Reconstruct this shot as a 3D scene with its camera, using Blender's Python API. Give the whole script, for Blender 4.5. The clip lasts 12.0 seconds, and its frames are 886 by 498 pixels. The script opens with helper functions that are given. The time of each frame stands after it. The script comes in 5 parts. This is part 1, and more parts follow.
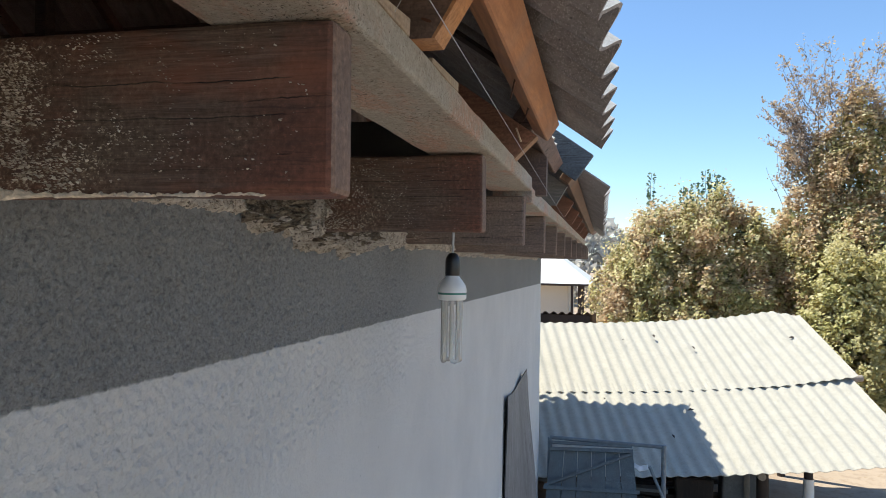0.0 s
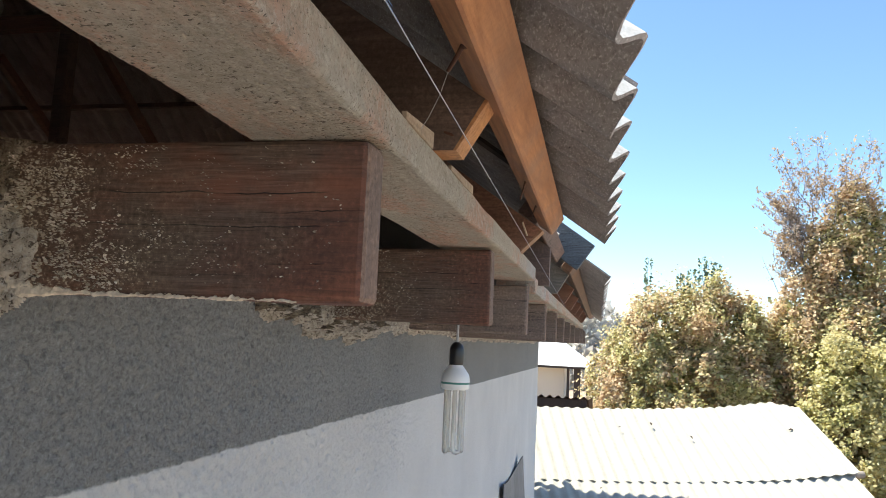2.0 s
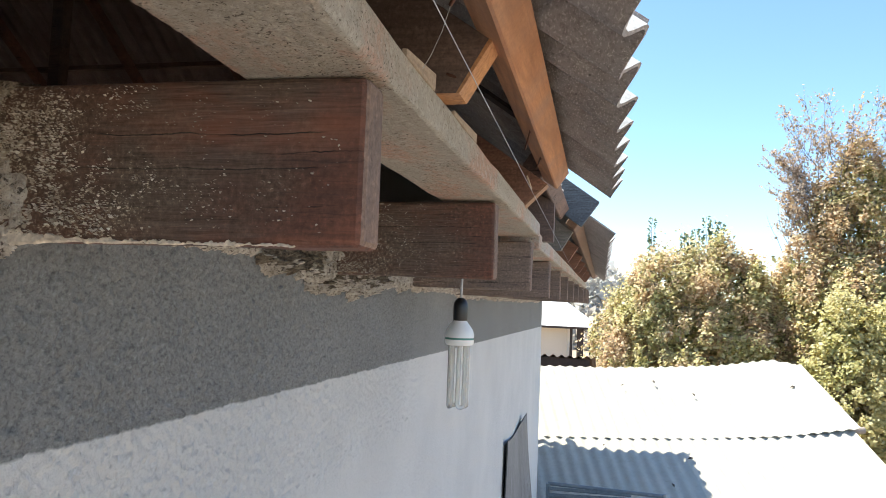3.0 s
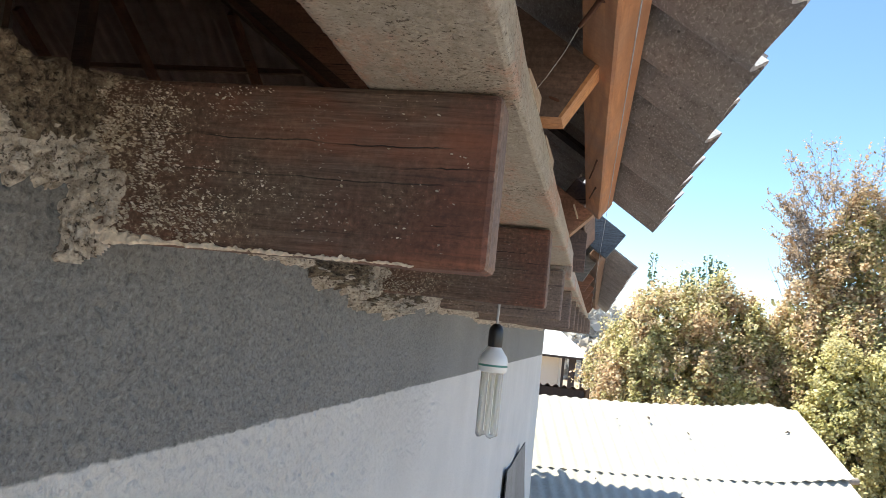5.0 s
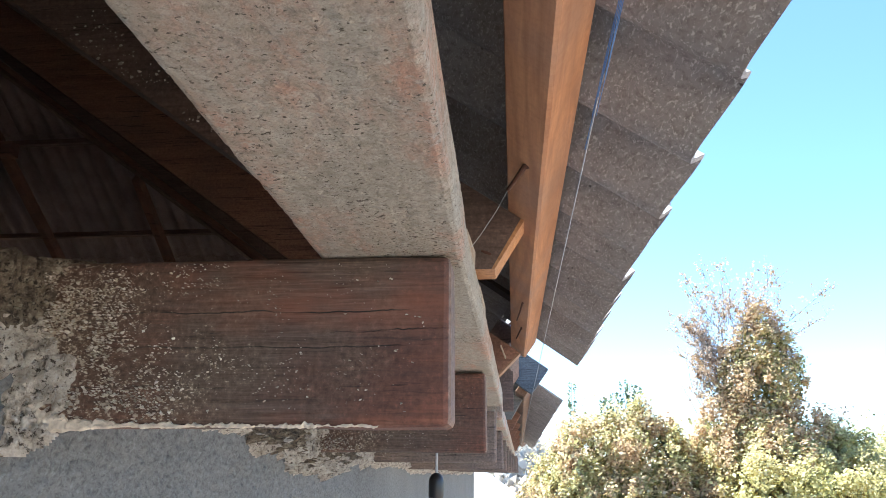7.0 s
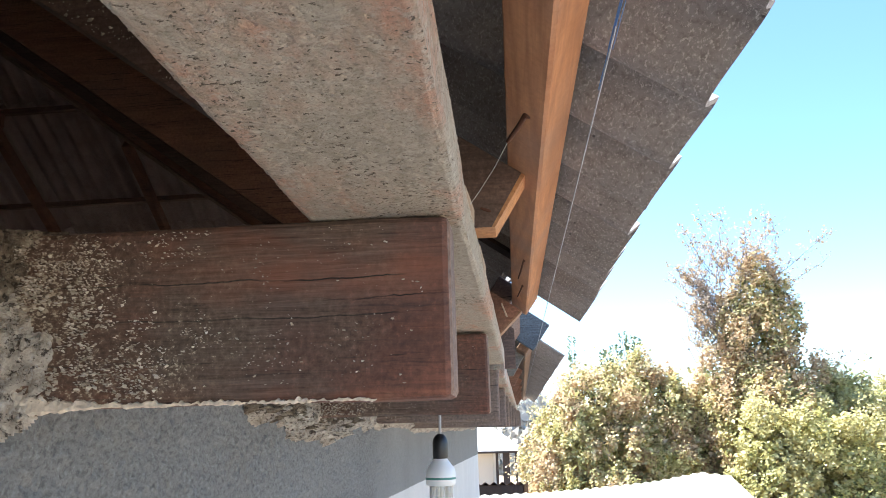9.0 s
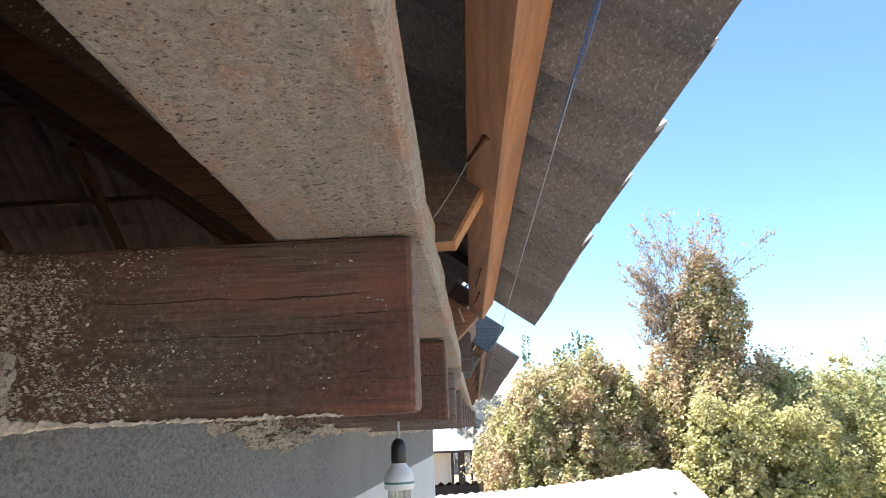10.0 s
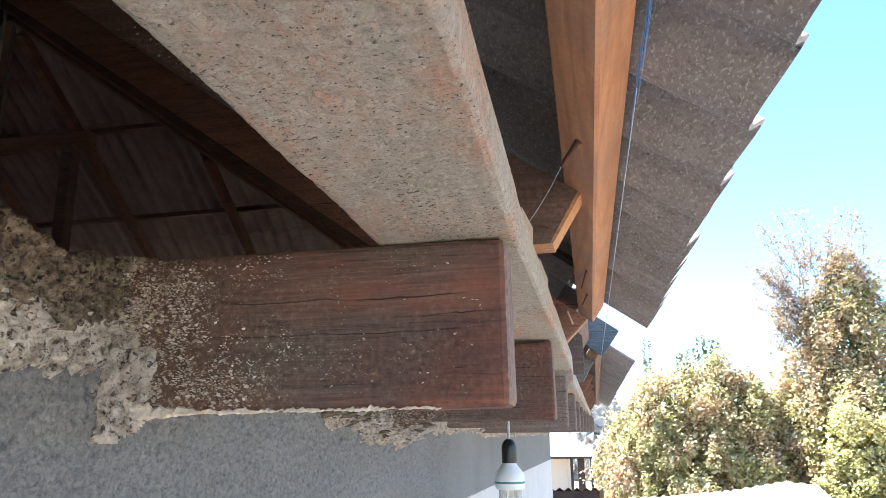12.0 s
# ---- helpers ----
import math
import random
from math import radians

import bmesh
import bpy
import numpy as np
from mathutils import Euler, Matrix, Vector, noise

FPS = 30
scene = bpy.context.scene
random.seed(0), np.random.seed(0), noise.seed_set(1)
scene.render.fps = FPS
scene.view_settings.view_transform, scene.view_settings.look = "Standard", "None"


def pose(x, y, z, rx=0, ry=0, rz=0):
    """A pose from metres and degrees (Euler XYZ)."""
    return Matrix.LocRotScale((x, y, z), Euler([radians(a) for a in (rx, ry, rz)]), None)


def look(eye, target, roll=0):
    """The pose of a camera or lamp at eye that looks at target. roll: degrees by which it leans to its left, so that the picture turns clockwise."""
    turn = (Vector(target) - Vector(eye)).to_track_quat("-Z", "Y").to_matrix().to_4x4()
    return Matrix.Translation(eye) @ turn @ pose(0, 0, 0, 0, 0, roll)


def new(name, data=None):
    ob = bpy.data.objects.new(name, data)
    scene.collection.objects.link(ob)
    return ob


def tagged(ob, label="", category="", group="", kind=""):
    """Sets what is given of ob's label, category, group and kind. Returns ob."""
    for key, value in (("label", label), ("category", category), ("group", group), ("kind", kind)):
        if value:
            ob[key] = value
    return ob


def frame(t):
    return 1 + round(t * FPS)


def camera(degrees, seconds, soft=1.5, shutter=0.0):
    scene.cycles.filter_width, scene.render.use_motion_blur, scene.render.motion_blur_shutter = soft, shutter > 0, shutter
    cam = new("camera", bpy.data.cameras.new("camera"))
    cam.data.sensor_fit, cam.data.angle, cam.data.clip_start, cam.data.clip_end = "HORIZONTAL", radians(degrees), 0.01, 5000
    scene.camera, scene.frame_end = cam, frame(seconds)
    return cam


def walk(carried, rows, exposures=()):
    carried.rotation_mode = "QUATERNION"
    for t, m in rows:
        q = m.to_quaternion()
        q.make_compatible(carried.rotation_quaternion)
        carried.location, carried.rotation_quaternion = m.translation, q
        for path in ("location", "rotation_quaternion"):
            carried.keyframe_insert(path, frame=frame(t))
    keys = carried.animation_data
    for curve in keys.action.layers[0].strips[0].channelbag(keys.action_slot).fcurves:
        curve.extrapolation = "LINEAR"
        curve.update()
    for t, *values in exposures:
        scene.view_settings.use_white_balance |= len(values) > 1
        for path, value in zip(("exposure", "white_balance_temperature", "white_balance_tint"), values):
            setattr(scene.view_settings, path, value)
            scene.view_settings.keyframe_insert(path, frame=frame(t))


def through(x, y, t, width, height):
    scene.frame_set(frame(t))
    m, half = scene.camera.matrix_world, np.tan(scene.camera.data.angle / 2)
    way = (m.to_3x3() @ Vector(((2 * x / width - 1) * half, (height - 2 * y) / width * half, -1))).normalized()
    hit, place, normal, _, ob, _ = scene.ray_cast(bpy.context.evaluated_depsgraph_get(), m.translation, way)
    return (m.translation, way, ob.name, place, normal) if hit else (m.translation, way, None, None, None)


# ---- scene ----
cam = camera(63.0, 12.0, soft=0.7)

PATH = [
    (0, (0.601, -0.058, 3.8), (0.17, 1.895, 3.818), 0.9),
    (0.5, (0.596, -0.064, 3.805), (0.194, 1.893, 3.886), 1.6),
    (1, (0.583, -0.067, 3.807), (0.16, 1.886, 3.888), 2.2),
    (1.5, (0.581, -0.078, 3.819), (0.164, 1.873, 3.967), 2.2),
    (2, (0.584, -0.095, 3.828), (0.158, 1.846, 4.059), 2.7),
    (2.5, (0.58, -0.089, 3.826), (0.138, 1.849, 4.044), 3.0),
    (3, (0.579, -0.07, 3.813), (0.147, 1.879, 3.939), 2.3),
    (3.2, (0.573, -0.081, 3.811), (0.114, 1.862, 3.921), 1.8),
    (4.8, (0.489, -0.061, 3.799), (0.094, 1.898, 3.868), 7.6),
    (5, (0.466, -0.062, 3.812), (0.042, 1.884, 3.995), 6.2),
    (5.5, (0.44, -0.067, 3.812), (0.17, 1.886, 4.146), 6.2),
    (6, (0.409, -0.088, 3.808), (0.248, 1.832, 4.342), 2.7),
    (6.5, (0.416, -0.104, 3.811), (0.279, 1.806, 4.389), 1.3),
    (7, (0.435, -0.103, 3.816), (0.237, 1.801, 4.399), 0.5),
    (7.2, (0.442, -0.103, 3.822), (0.215, 1.797, 4.404), 1.1),
    (8.8, (0.435, -0.066, 3.827), (0.222, 1.862, 4.314), -0.6),
    (9, (0.43, -0.06, 3.83), (0.236, 1.874, 4.3), -1.3),
    (9.5, (0.427, -0.065, 3.837), (0.415, 1.882, 4.296), -3.2),
    (10, (0.425, -0.085, 3.841), (0.356, 1.859, 4.307), -2.3),
    (10.5, (0.435, -0.079, 3.831), (0.321, 1.873, 4.252), -1.9),
    (11, (0.438, -0.075, 3.833), (0.29, 1.874, 4.258), -1.2),
    (11.5, (0.442, -0.089, 3.819), (0.142, 1.84, 4.251), 0.1),
    (12, (0.448, -0.113, 3.832), (0.062, 1.789, 4.316), -0.8),
]
EXPOSURE = [(t, e, k, 5) for t, e, k in ((0, 0.62, 6380), (0.5, 0.86, 6440), (1, 0.97, 6480), (2, 1.11, 6580), (2.5, 1.29, 6560), (3.2, 1.26, 6520), (5, 1.22, 6520), (5.5, 1.64, 6430), (6, 1.72, 6080), (7, 1.84, 5900), (9, 1.8, 6120), (9.5, 1.43, 6200), (10.5, 1.35, 6330), (11, 1.28, 6360), (11.5, 1.55, 6370), (12, 2.04, 5950))]
walk(cam, [(t, look(eye, target, roll)) for t, eye, target, roll in PATH], EXPOSURE)

# ---- world and sun ----
world = bpy.data.worlds.new("sky")
scene.world = world
world.use_nodes = True
wn = world.node_tree.nodes
sky = wn.new("ShaderNodeTexSky")
sky.sky_type = "NISHITA"
sky.sun_disc = False
SUN_WAY = Vector((1.046, -0.33, -2.08)).normalized()
sky.sun_elevation = math.asin(-SUN_WAY.z)
sky.sun_rotation = math.atan2(-SUN_WAY.x, -SUN_WAY.y)
sky.air_density, sky.dust_density, sky.ozone_density = 0.9, 0.1, 5.2
world.node_tree.links.new(sky.outputs[0], wn["Background"].inputs[0])
wn["Background"].inputs[1].default_value = 0.133
sun = new("sun", bpy.data.lights.new("sun", "SUN"))
sun.data.energy, sun.data.angle, sun.data.color = 5.0, radians(0.55), (1.0, 0.93, 0.82)
sun.matrix_world = look((-8, 3, 20), Vector((-8, 3, 20)) + SUN_WAY)

# ---- materials ----


class Mat:
    """A small node builder for procedural materials."""

    def __init__(self, name, rough=0.8, metal=0.0):
        self.m = bpy.data.materials.new(name)
        self.m.use_nodes = True
        self.t = self.m.node_tree
        self.b = self.t.nodes["Principled BSDF"]
        self.b.inputs["Roughness"].default_value = rough
        self.b.inputs["Metallic"].default_value = metal
        self.co = self.t.nodes.new("ShaderNodeTexCoord").outputs["Object"]

    def put(self, socket, value):
        if isinstance(value, bpy.types.NodeSocket):
            self.t.links.new(value, socket)
        elif isinstance(value, tuple) and len(value) == 3 and socket.type == "RGBA":
            socket.default_value = (*value, 1)
        else:
            socket.default_value = value

    def space(self, scale=(1, 1, 1), turn=(0, 0, 0), shift=(0, 0, 0), by_object=False):
        n = self.t.nodes.new("ShaderNodeMapping")
        self.t.links.new(self.co, n.inputs[0])
        n.inputs["Scale"].default_value = scale
        n.inputs["Rotation"].default_value = turn
        n.inputs["Location"].default_value = shift
        if by_object:
            info = self.t.nodes.new("ShaderNodeObjectInfo")
            k = self.math("MULTIPLY", info.outputs["Random"], 37.0)
            self.t.links.new(k, n.inputs["Location"])
        return n.outputs[0]

    def noise(self, scale, detail=4.0, rough=0.55, space=None, warp=0.0):
        n = self.t.nodes.new("ShaderNodeTexNoise")
        self.put(n.inputs["Vector"], space or self.co)
        n.inputs["Scale"].default_value = scale
        n.inputs["Detail"].default_value = detail
        n.inputs["Roughness"].default_value = rough
        n.inputs["Distortion"].default_value = warp
        return n.outputs["Fac"]

    def cells(self, scale, space=None, feature="F1", out="Distance"):
        n = self.t.nodes.new("ShaderNodeTexVoronoi")
        n.feature = feature
        self.put(n.inputs["Vector"], space or self.co)
        n.inputs["Scale"].default_value = scale
        return n.outputs[out]

    def ramp(self, fac, *stops):
        n = self.t.nodes.new("ShaderNodeValToRGB")
        e = n.color_ramp.elements
        while len(e) < len(stops):
            e.new(0.5)
        for i, (p, c) in enumerate(stops):
            e[i].position = p
            e[i].color = (*c, 1) if isinstance(c, tuple) else (c, c, c, 1)
        self.put(n.inputs[0], fac)
        return n.outputs[0]

    def mix(self, fac, a, b, mode="MIX"):
        n = self.t.nodes.new("ShaderNodeMix")
        n.data_type, n.blend_type = "RGBA", mode
        self.put(n.inputs["Factor"], fac)
        self.put(n.inputs[6], a)
        self.put(n.inputs[7], b)
        return n.outputs[2]

    def math(self, op, a, b=0.0, c=0.0):
        n = self.t.nodes.new("ShaderNodeMath")
        n.operation = op
        for s, v in zip(n.inputs, (a, b, c)):
            self.put(s, v)
        return n.outputs[0]

    def axis(self, i):
        n = self.t.nodes.new("ShaderNodeSeparateXYZ")
        self.t.links.new(self.co, n.inputs[0])
        return n.outputs[i]

    def color(self, value):
        self.put(self.b.inputs["Base Color"], value)
        return self

    def rough(self, value):
        self.put(self.b.inputs["Roughness"], value)
        return self

    def bump(self, height, strength=0.5, dist=0.003):
        n = self.t.nodes.new("ShaderNodeBump")
        n.inputs["Strength"].default_value = strength
        n.inputs["Distance"].default_value = dist
        self.put(n.inputs["Height"], height)
        if self.b.inputs["Normal"].is_linked:
            self.t.links.new(self.b.inputs["Normal"].links[0].from_socket, n.inputs["Normal"])
        self.t.links.new(n.outputs[0], self.b.inputs["Normal"])
        return self


def wood(name, dark, light, along="x", grain=1.0, rough=0.75, cracks=0.0, mud=None, relief=0.4, speck=1.0, knots=0.0, figure=0.0):
    """Sawn wood whose grain runs along an axis of the object; mud: (clear of it past this x, amount)."""
    m = Mat(name, rough)
    k = {"x": (1.2, 16, 16), "y": (16, 1.2, 16), "z": (16, 16, 1.2)}[along]
    s = m.space(tuple(v * grain for v in k), by_object=True)
    fine = m.noise(9.0, 6, 0.65, s, 0.6)
    broad = m.noise(1.3, 3, 0.5, s, 1.0)
    c = m.mix(m.ramp(fine, (0.3, 0.0), (0.7, 1.0)), dark, light)
    c = m.mix(m.ramp(broad, (0.35, 0.0), (0.75, 0.5)), c, tuple(v * 0.6 for v in dark))
    blot = m.noise(6, 3, 0.55)
    c = m.mix(m.ramp(blot, (0.42, 0.0), (0.66, 0.55)), c, tuple(0.35 * (a + b + sum(dark)) * 0.5 for a, b in zip(dark, light)))
    mott = m.noise(150, 5, 0.7)
    c = m.mix(m.ramp(mott, (0.35, 0.5 * speck), (0.52, 0.0)), c, tuple(v * 0.4 for v in dark))
    c = m.mix(m.ramp(mott, (0.55, 0.0), (0.75, 0.45 * speck)), c, tuple(min(0.7, v * 1.5) for v in light))
    if knots:
        spot = m.ramp(m.cells(9, m.space((1, 0.5, 1), (0.5, 0, 0.4))), (0.03, knots), (0.07, 0.0))
        c = m.mix(spot, c, tuple(v * 0.45 for v in dark))
    if figure:
        ring = m.math("FRACT", m.math("MULTIPLY", m.noise(1.0, 2, 0.4, m.space({"x": (0.9, 7, 7), "y": (7, 0.9, 7), "z": (7, 7, 0.9)}[along])), 15.0))
        c = m.mix(m.ramp(ring, (0.0, figure), (0.3, 0.0), (0.75, 0.0), (1.0, figure)), c, tuple(v * 0.62 for v in dark))
    h = m.math("ADD", fine, m.math("MULTIPLY", mott, 0.5))
    if cracks:
        cs = m.space({"x": (0.8, 9, 30), "y": (9, 1.0, 26), "z": (9, 26, 1.0)}[along], by_object=True)
        line = m.ramp(m.noise(1.0, 6, 0.6, cs, 0.3), (0.493, 1.0), (0.498, 0.0), (0.502, 0.0), (0.507, 1.0))
        line = m.math("MAXIMUM", line, m.ramp(m.noise(2.0, 2), (0.52 - 0.12 * cracks, 0.0), (0.6, 1.0)))
        c = m.mix(line, (0.012, 0.008, 0.006), c)
        h = m.math("MULTIPLY", h, line)
    if mud:
        edge, amount, mudcol = mud
        x = m.axis(0)
        off = m.math("ABSOLUTE", m.math("SUBTRACT", x, 0.19))
        stain = m.math("SUBTRACT", m.math("ADD", m.math("MULTIPLY", m.noise(9, 5, 0.6, m.space((0.6, 1, 1), by_object=True)), 0.9), 0.3), m.math("MULTIPLY", off, 1.7))
        streak = m.noise(14, 6, 0.7, m.space((1.1, 26, 26), by_object=True), 0.4)
        c = m.mix(m.ramp(stain, (0.46, 0.0), (0.66, 0.7)), c, m.ramp(streak, (0.33, (0.03, 0.022, 0.018)), (0.5, (0.09, 0.07, 0.058)), (0.68, (0.19, 0.15, 0.12))))
        c = m.mix(m.ramp(streak, (0.35, 0.5), (0.45, 0.0)), c, (0.025, 0.015, 0.012))
        c = m.mix(m.ramp(m.noise(5, 4, 0.6, m.space((1, 1, 2.5), by_object=True)), (0.5, 0.0), (0.66, 0.4)), c, (0.3, 0.11, 0.06))
        z, way = m.axis(2), m.noise(7, 5, 0.65, m.space((1, 1, 0.15), by_object=True))
        split = None
        for k, (z0, lo, hi) in enumerate(((0.067, 0.5, 0.6), (0.1, 0.44, 0.5), (0.035, 0.54, 0.6), (0.085, 0.52, 0.6))):
            off = m.math("ABSOLUTE", m.math("SUBTRACT", m.math("ADD", z, m.math("MULTIPLY", way, 0.012 + 0.003 * k)), z0 + 0.007))
            gap = m.math("MULTIPLY", m.math("MINIMUM", m.math("MAXIMUM", m.math("MULTIPLY", m.math("SUBTRACT", 0.0008, off), 2000.0), 0.0), 1.0), m.ramp(m.noise(6.5 + 2 * k, 3, 0.6, m.space((1, 0.2, 0.2), shift=(k * 3.1, 0, 0))), (lo - 0.06, 0.0), (lo + 0.02, 1.0)))
            split = gap if split is None else m.math("MAXIMUM", split, gap)
        c = m.mix(split, c, (0.008, 0.005, 0.004))
        h = m.math("SUBTRACT", h, m.math("MULTIPLY", split, 1.5))
        near = m.math("ADD", m.math("MULTIPLY", m.math("SUBTRACT", edge, x), amount), m.math("MULTIPLY", m.math("MAXIMUM", m.math("SUBTRACT", 0.05, x), 0.0), 0.9))
        spots = m.noise(430, 3, 0.6, m.space((0.6, 1, 1)))
        big = m.noise(150, 4, 0.7)
        patch = m.noise(11, 4, 0.6)
        t = m.math("ADD", m.math("ADD", m.math("MULTIPLY", spots, 0.58), m.math("MULTIPLY", big, 0.42)), m.math("ADD", m.math("MULTIPLY", patch, 0.3), near))
        f = m.math("MULTIPLY", m.ramp(t, (0.775, 0.0), (0.83, 1.0)), 0.75)
        haze = m.ramp(m.math("ADD", near, m.math("MULTIPLY", patch, 0.5)), (0.18, 0.0), (0.44, 0.8))
        c = m.mix(haze, c, m.ramp(mott, (0.36, (0.05, 0.036, 0.025)), (0.5, (0.13, 0.1, 0.07)), (0.64, (0.26, 0.21, 0.15))))
        tint = m.mix(m.noise(30, 3), mudcol, tuple(v * 1.25 for v in mudcol))
        c = m.mix(f, c, tint)
        h = m.math("ADD", h, m.math("MULTIPLY", f, 1.5))
    m.color(c).rough(m.ramp(fine, (0.2, rough - 0.12), (0.8, min(1, rough + 0.12))))
    return m.bump(h, relief, 0.002)


MUD = (0.46, 0.40, 0.31)
m_joist = wood("stained joist wood", (0.08, 0.035, 0.025), (0.235, 0.098, 0.063), "x", mud=(0.2, 0.55, MUD)).m
m_joist_end = wood("weathered end grain", (0.13, 0.075, 0.05), (0.29, 0.185, 0.13), "z").m
m_rafter = wood("dark rafter wood", (0.135, 0.083, 0.065), (0.33, 0.21, 0.165), "x", cracks=0.7).m
m_rafter_dark = wood("weather-darkened rafter wood", (0.085, 0.056, 0.046), (0.23, 0.155, 0.125), "x", cracks=0.9).m
m_rafter_red = wood("reddish attic rafter wood", (0.2, 0.098, 0.07), (0.44, 0.235, 0.17), "x", cracks=0.5).m
m_joist_old = wood("greyed joist wood", (0.14, 0.102, 0.083), (0.34, 0.25, 0.2), "x", cracks=0.8).m
m_rafter_grey = wood("grey weathered rafter wood", (0.09, 0.085, 0.08), (0.24, 0.23, 0.21), "x", cracks=0.4).m
# weathered grey board with the blue of skylight mixed into its colour
m_board_skylit = wood("sky-tinted weathered board", (0.06, 0.073, 0.088), (0.16, 0.19, 0.215), "x", cracks=0.4).m
m_cut = wood("fresh cut pine", (0.42, 0.19, 0.075), (0.6, 0.31, 0.14), "z", rough=0.7).m
m_cut_dull = wood("dulled cut pine", (0.28, 0.16, 0.095), (0.44, 0.27, 0.17), "z", rough=0.75).m
m_purlin = wood("orange pine", (0.43, 0.183, 0.084), (0.68, 0.352, 0.178), "y", rough=0.65, relief=0.25, speck=0.35, knots=0.8, figure=0.35).m
m_batten_far = wood("brownish pine", (0.16, 0.088, 0.055), (0.3, 0.175, 0.11), "y", rough=0.7).m
m_shim = wood("pale split wood", (0.34, 0.25, 0.18), (0.56, 0.45, 0.34), "y").m
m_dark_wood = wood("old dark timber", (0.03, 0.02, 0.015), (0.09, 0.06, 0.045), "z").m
m_plank_grey = wood("grey weathered plank", (0.16, 0.16, 0.16), (0.33, 0.33, 0.32), "y").m
m_log = wood("peeled log", (0.3, 0.24, 0.18), (0.5, 0.42, 0.33), "z").m


def make_plate():
    m = Mat("rough board crusted with cement", 0.95)
    a, b = m.noise(5.5, 6, 0.7, m.space((1.6, 0.7, 1))), m.noise(330, 5, 0.7)
    g = m.noise(9, 4, 0.6, m.space((7, 0.8, 7)), 0.5)
    c = m.ramp(a, (0.3, (0.45, 0.415, 0.345)), (0.46, (0.53, 0.49, 0.42)), (0.53, (0.56, 0.45, 0.37)), (0.59, (0.6, 0.37, 0.28)))
    c = m.mix(m.ramp(g, (0.35, 0.45), (0.65, 0.0)), c, (0.42, 0.36, 0.285))
    c = m.mix(m.ramp(m.noise(95, 6, 0.75), (0.5, 0.0), (0.64, 0.65)), c, (0.66, 0.63, 0.56))
    c = m.mix(m.ramp(m.noise(80, 6, 0.75), (0.5, 0.0), (0.64, 0.6)), c, (0.36, 0.32, 0.255))
    c = m.mix(m.ramp(m.noise(38, 3, 0.6), (0.72, 0.0), (0.76, 0.8)), c, (0.62, 0.59, 0.53))
    # sharp little pits and torn fibres of the crust, in loose clusters
    where = m.math("MULTIPLY", m.math("SUBTRACT", m.noise(8, 3, 0.6, m.space((1, 0.6, 1))), 0.5), 0.3)
    pit = m.ramp(m.math("ADD", m.noise(290, 3, 0.6, m.space((0.8, 1, 1))), where), (0.335, 0.0), (0.375, 1.0))
    tear = m.ramp(m.math("ADD", m.noise(150, 5, 0.7, m.space((0.8, 1.1, 1)), 0.6), where), (0.31, 0.0), (0.345, 1.0))
    torn = m.math("MINIMUM", pit, tear)
    c = m.mix(torn, (0.16, 0.135, 0.108), c)
    c = m.mix(m.ramp(b, (0.36, 0.5), (0.48, 0.0)), c, (0.22, 0.19, 0.155))
    m.color(c)
    h = m.math("ADD", m.math("MULTIPLY", torn, 0.9), m.math("ADD", m.math("MULTIPLY", b, 0.5), m.math("MULTIPLY", m.noise(120, 6, 0.75), 1.3)))
    return m.bump(h, 1.0, 0.005).m


m_plate = make_plate()


def make_wall():
    m = Mat("cement plaster with whitewashed dado", 0.95)
    y, z = m.axis(1), m.axis(2)
    line = m.math("SUBTRACT", m.math("SUBTRACT", 3.632, m.math("MULTIPLY", y, 0.0137)), z)
    line = m.math("ADD", line, m.math("MULTIPLY", m.math("SUBTRACT", m.noise(30, 4), 0.5), 0.012))
    paint = m.ramp(line, (0.0, 0.0), (0.003, 1.0))
    grain = m.noise(210, 5, 0.7)
    lump = m.noise(85, 5, 0.7)
    soft = m.noise(2.2, 4, 0.6)
    grey = m.ramp(soft, (0.3, (0.232, 0.235, 0.233)), (0.7, (0.298, 0.3, 0.296)))
    # dark hollows and pale tips in the colour stand in for relief shading
    grey = m.mix(m.ramp(grain, (0.36, 0.5), (0.5, 0.0)), grey, (0.11, 0.11, 0.11))
    pebble = m.noise(160, 5, 0.75)
    grey = m.mix(m.ramp(pebble, (0.4, 0.6), (0.465, 0.0)), grey, (0.115, 0.117, 0.12))
    grey = m.mix(m.ramp(pebble, (0.55, 0.0), (0.64, 0.5)), grey, (0.41, 0.43, 0.43))
    grey = m.mix(m.ramp(lump, (0.55, 0.0), (0.75, 0.5)), grey, (0.36, 0.355, 0.345))
    grey = m.mix(m.ramp(grain, (0.58, 0.0), (0.72, 0.4)), grey, (0.46, 0.46, 0.47))
    white = m.ramp(soft, (0.3, (0.67, 0.67, 0.66)), (0.7, (0.77, 0.765, 0.75)))
    white = m.mix(m.ramp(grain, (0.3, 0.35), (0.5, 0.0)), white, (0.42, 0.42, 0.42))
    specks = m.ramp(m.cells(16), (0.02, 1.0), (0.05, 0.0))
    c = m.mix(m.math("MULTIPLY", specks, 0.5), m.mix(paint, grey, white), (0.1, 0.1, 0.1))
    m.color(c)
    rough_h = m.math("ADD", m.math("MULTIPLY", grain, 0.35), m.math("ADD", m.math("MULTIPLY", m.math("ADD", lump, pebble), 0.7), m.math("MULTIPLY", m.noise(24, 3), 1.0)))
    return m.bump(rough_h, 1.0, 0.0095).m


m_wall = make_wall()


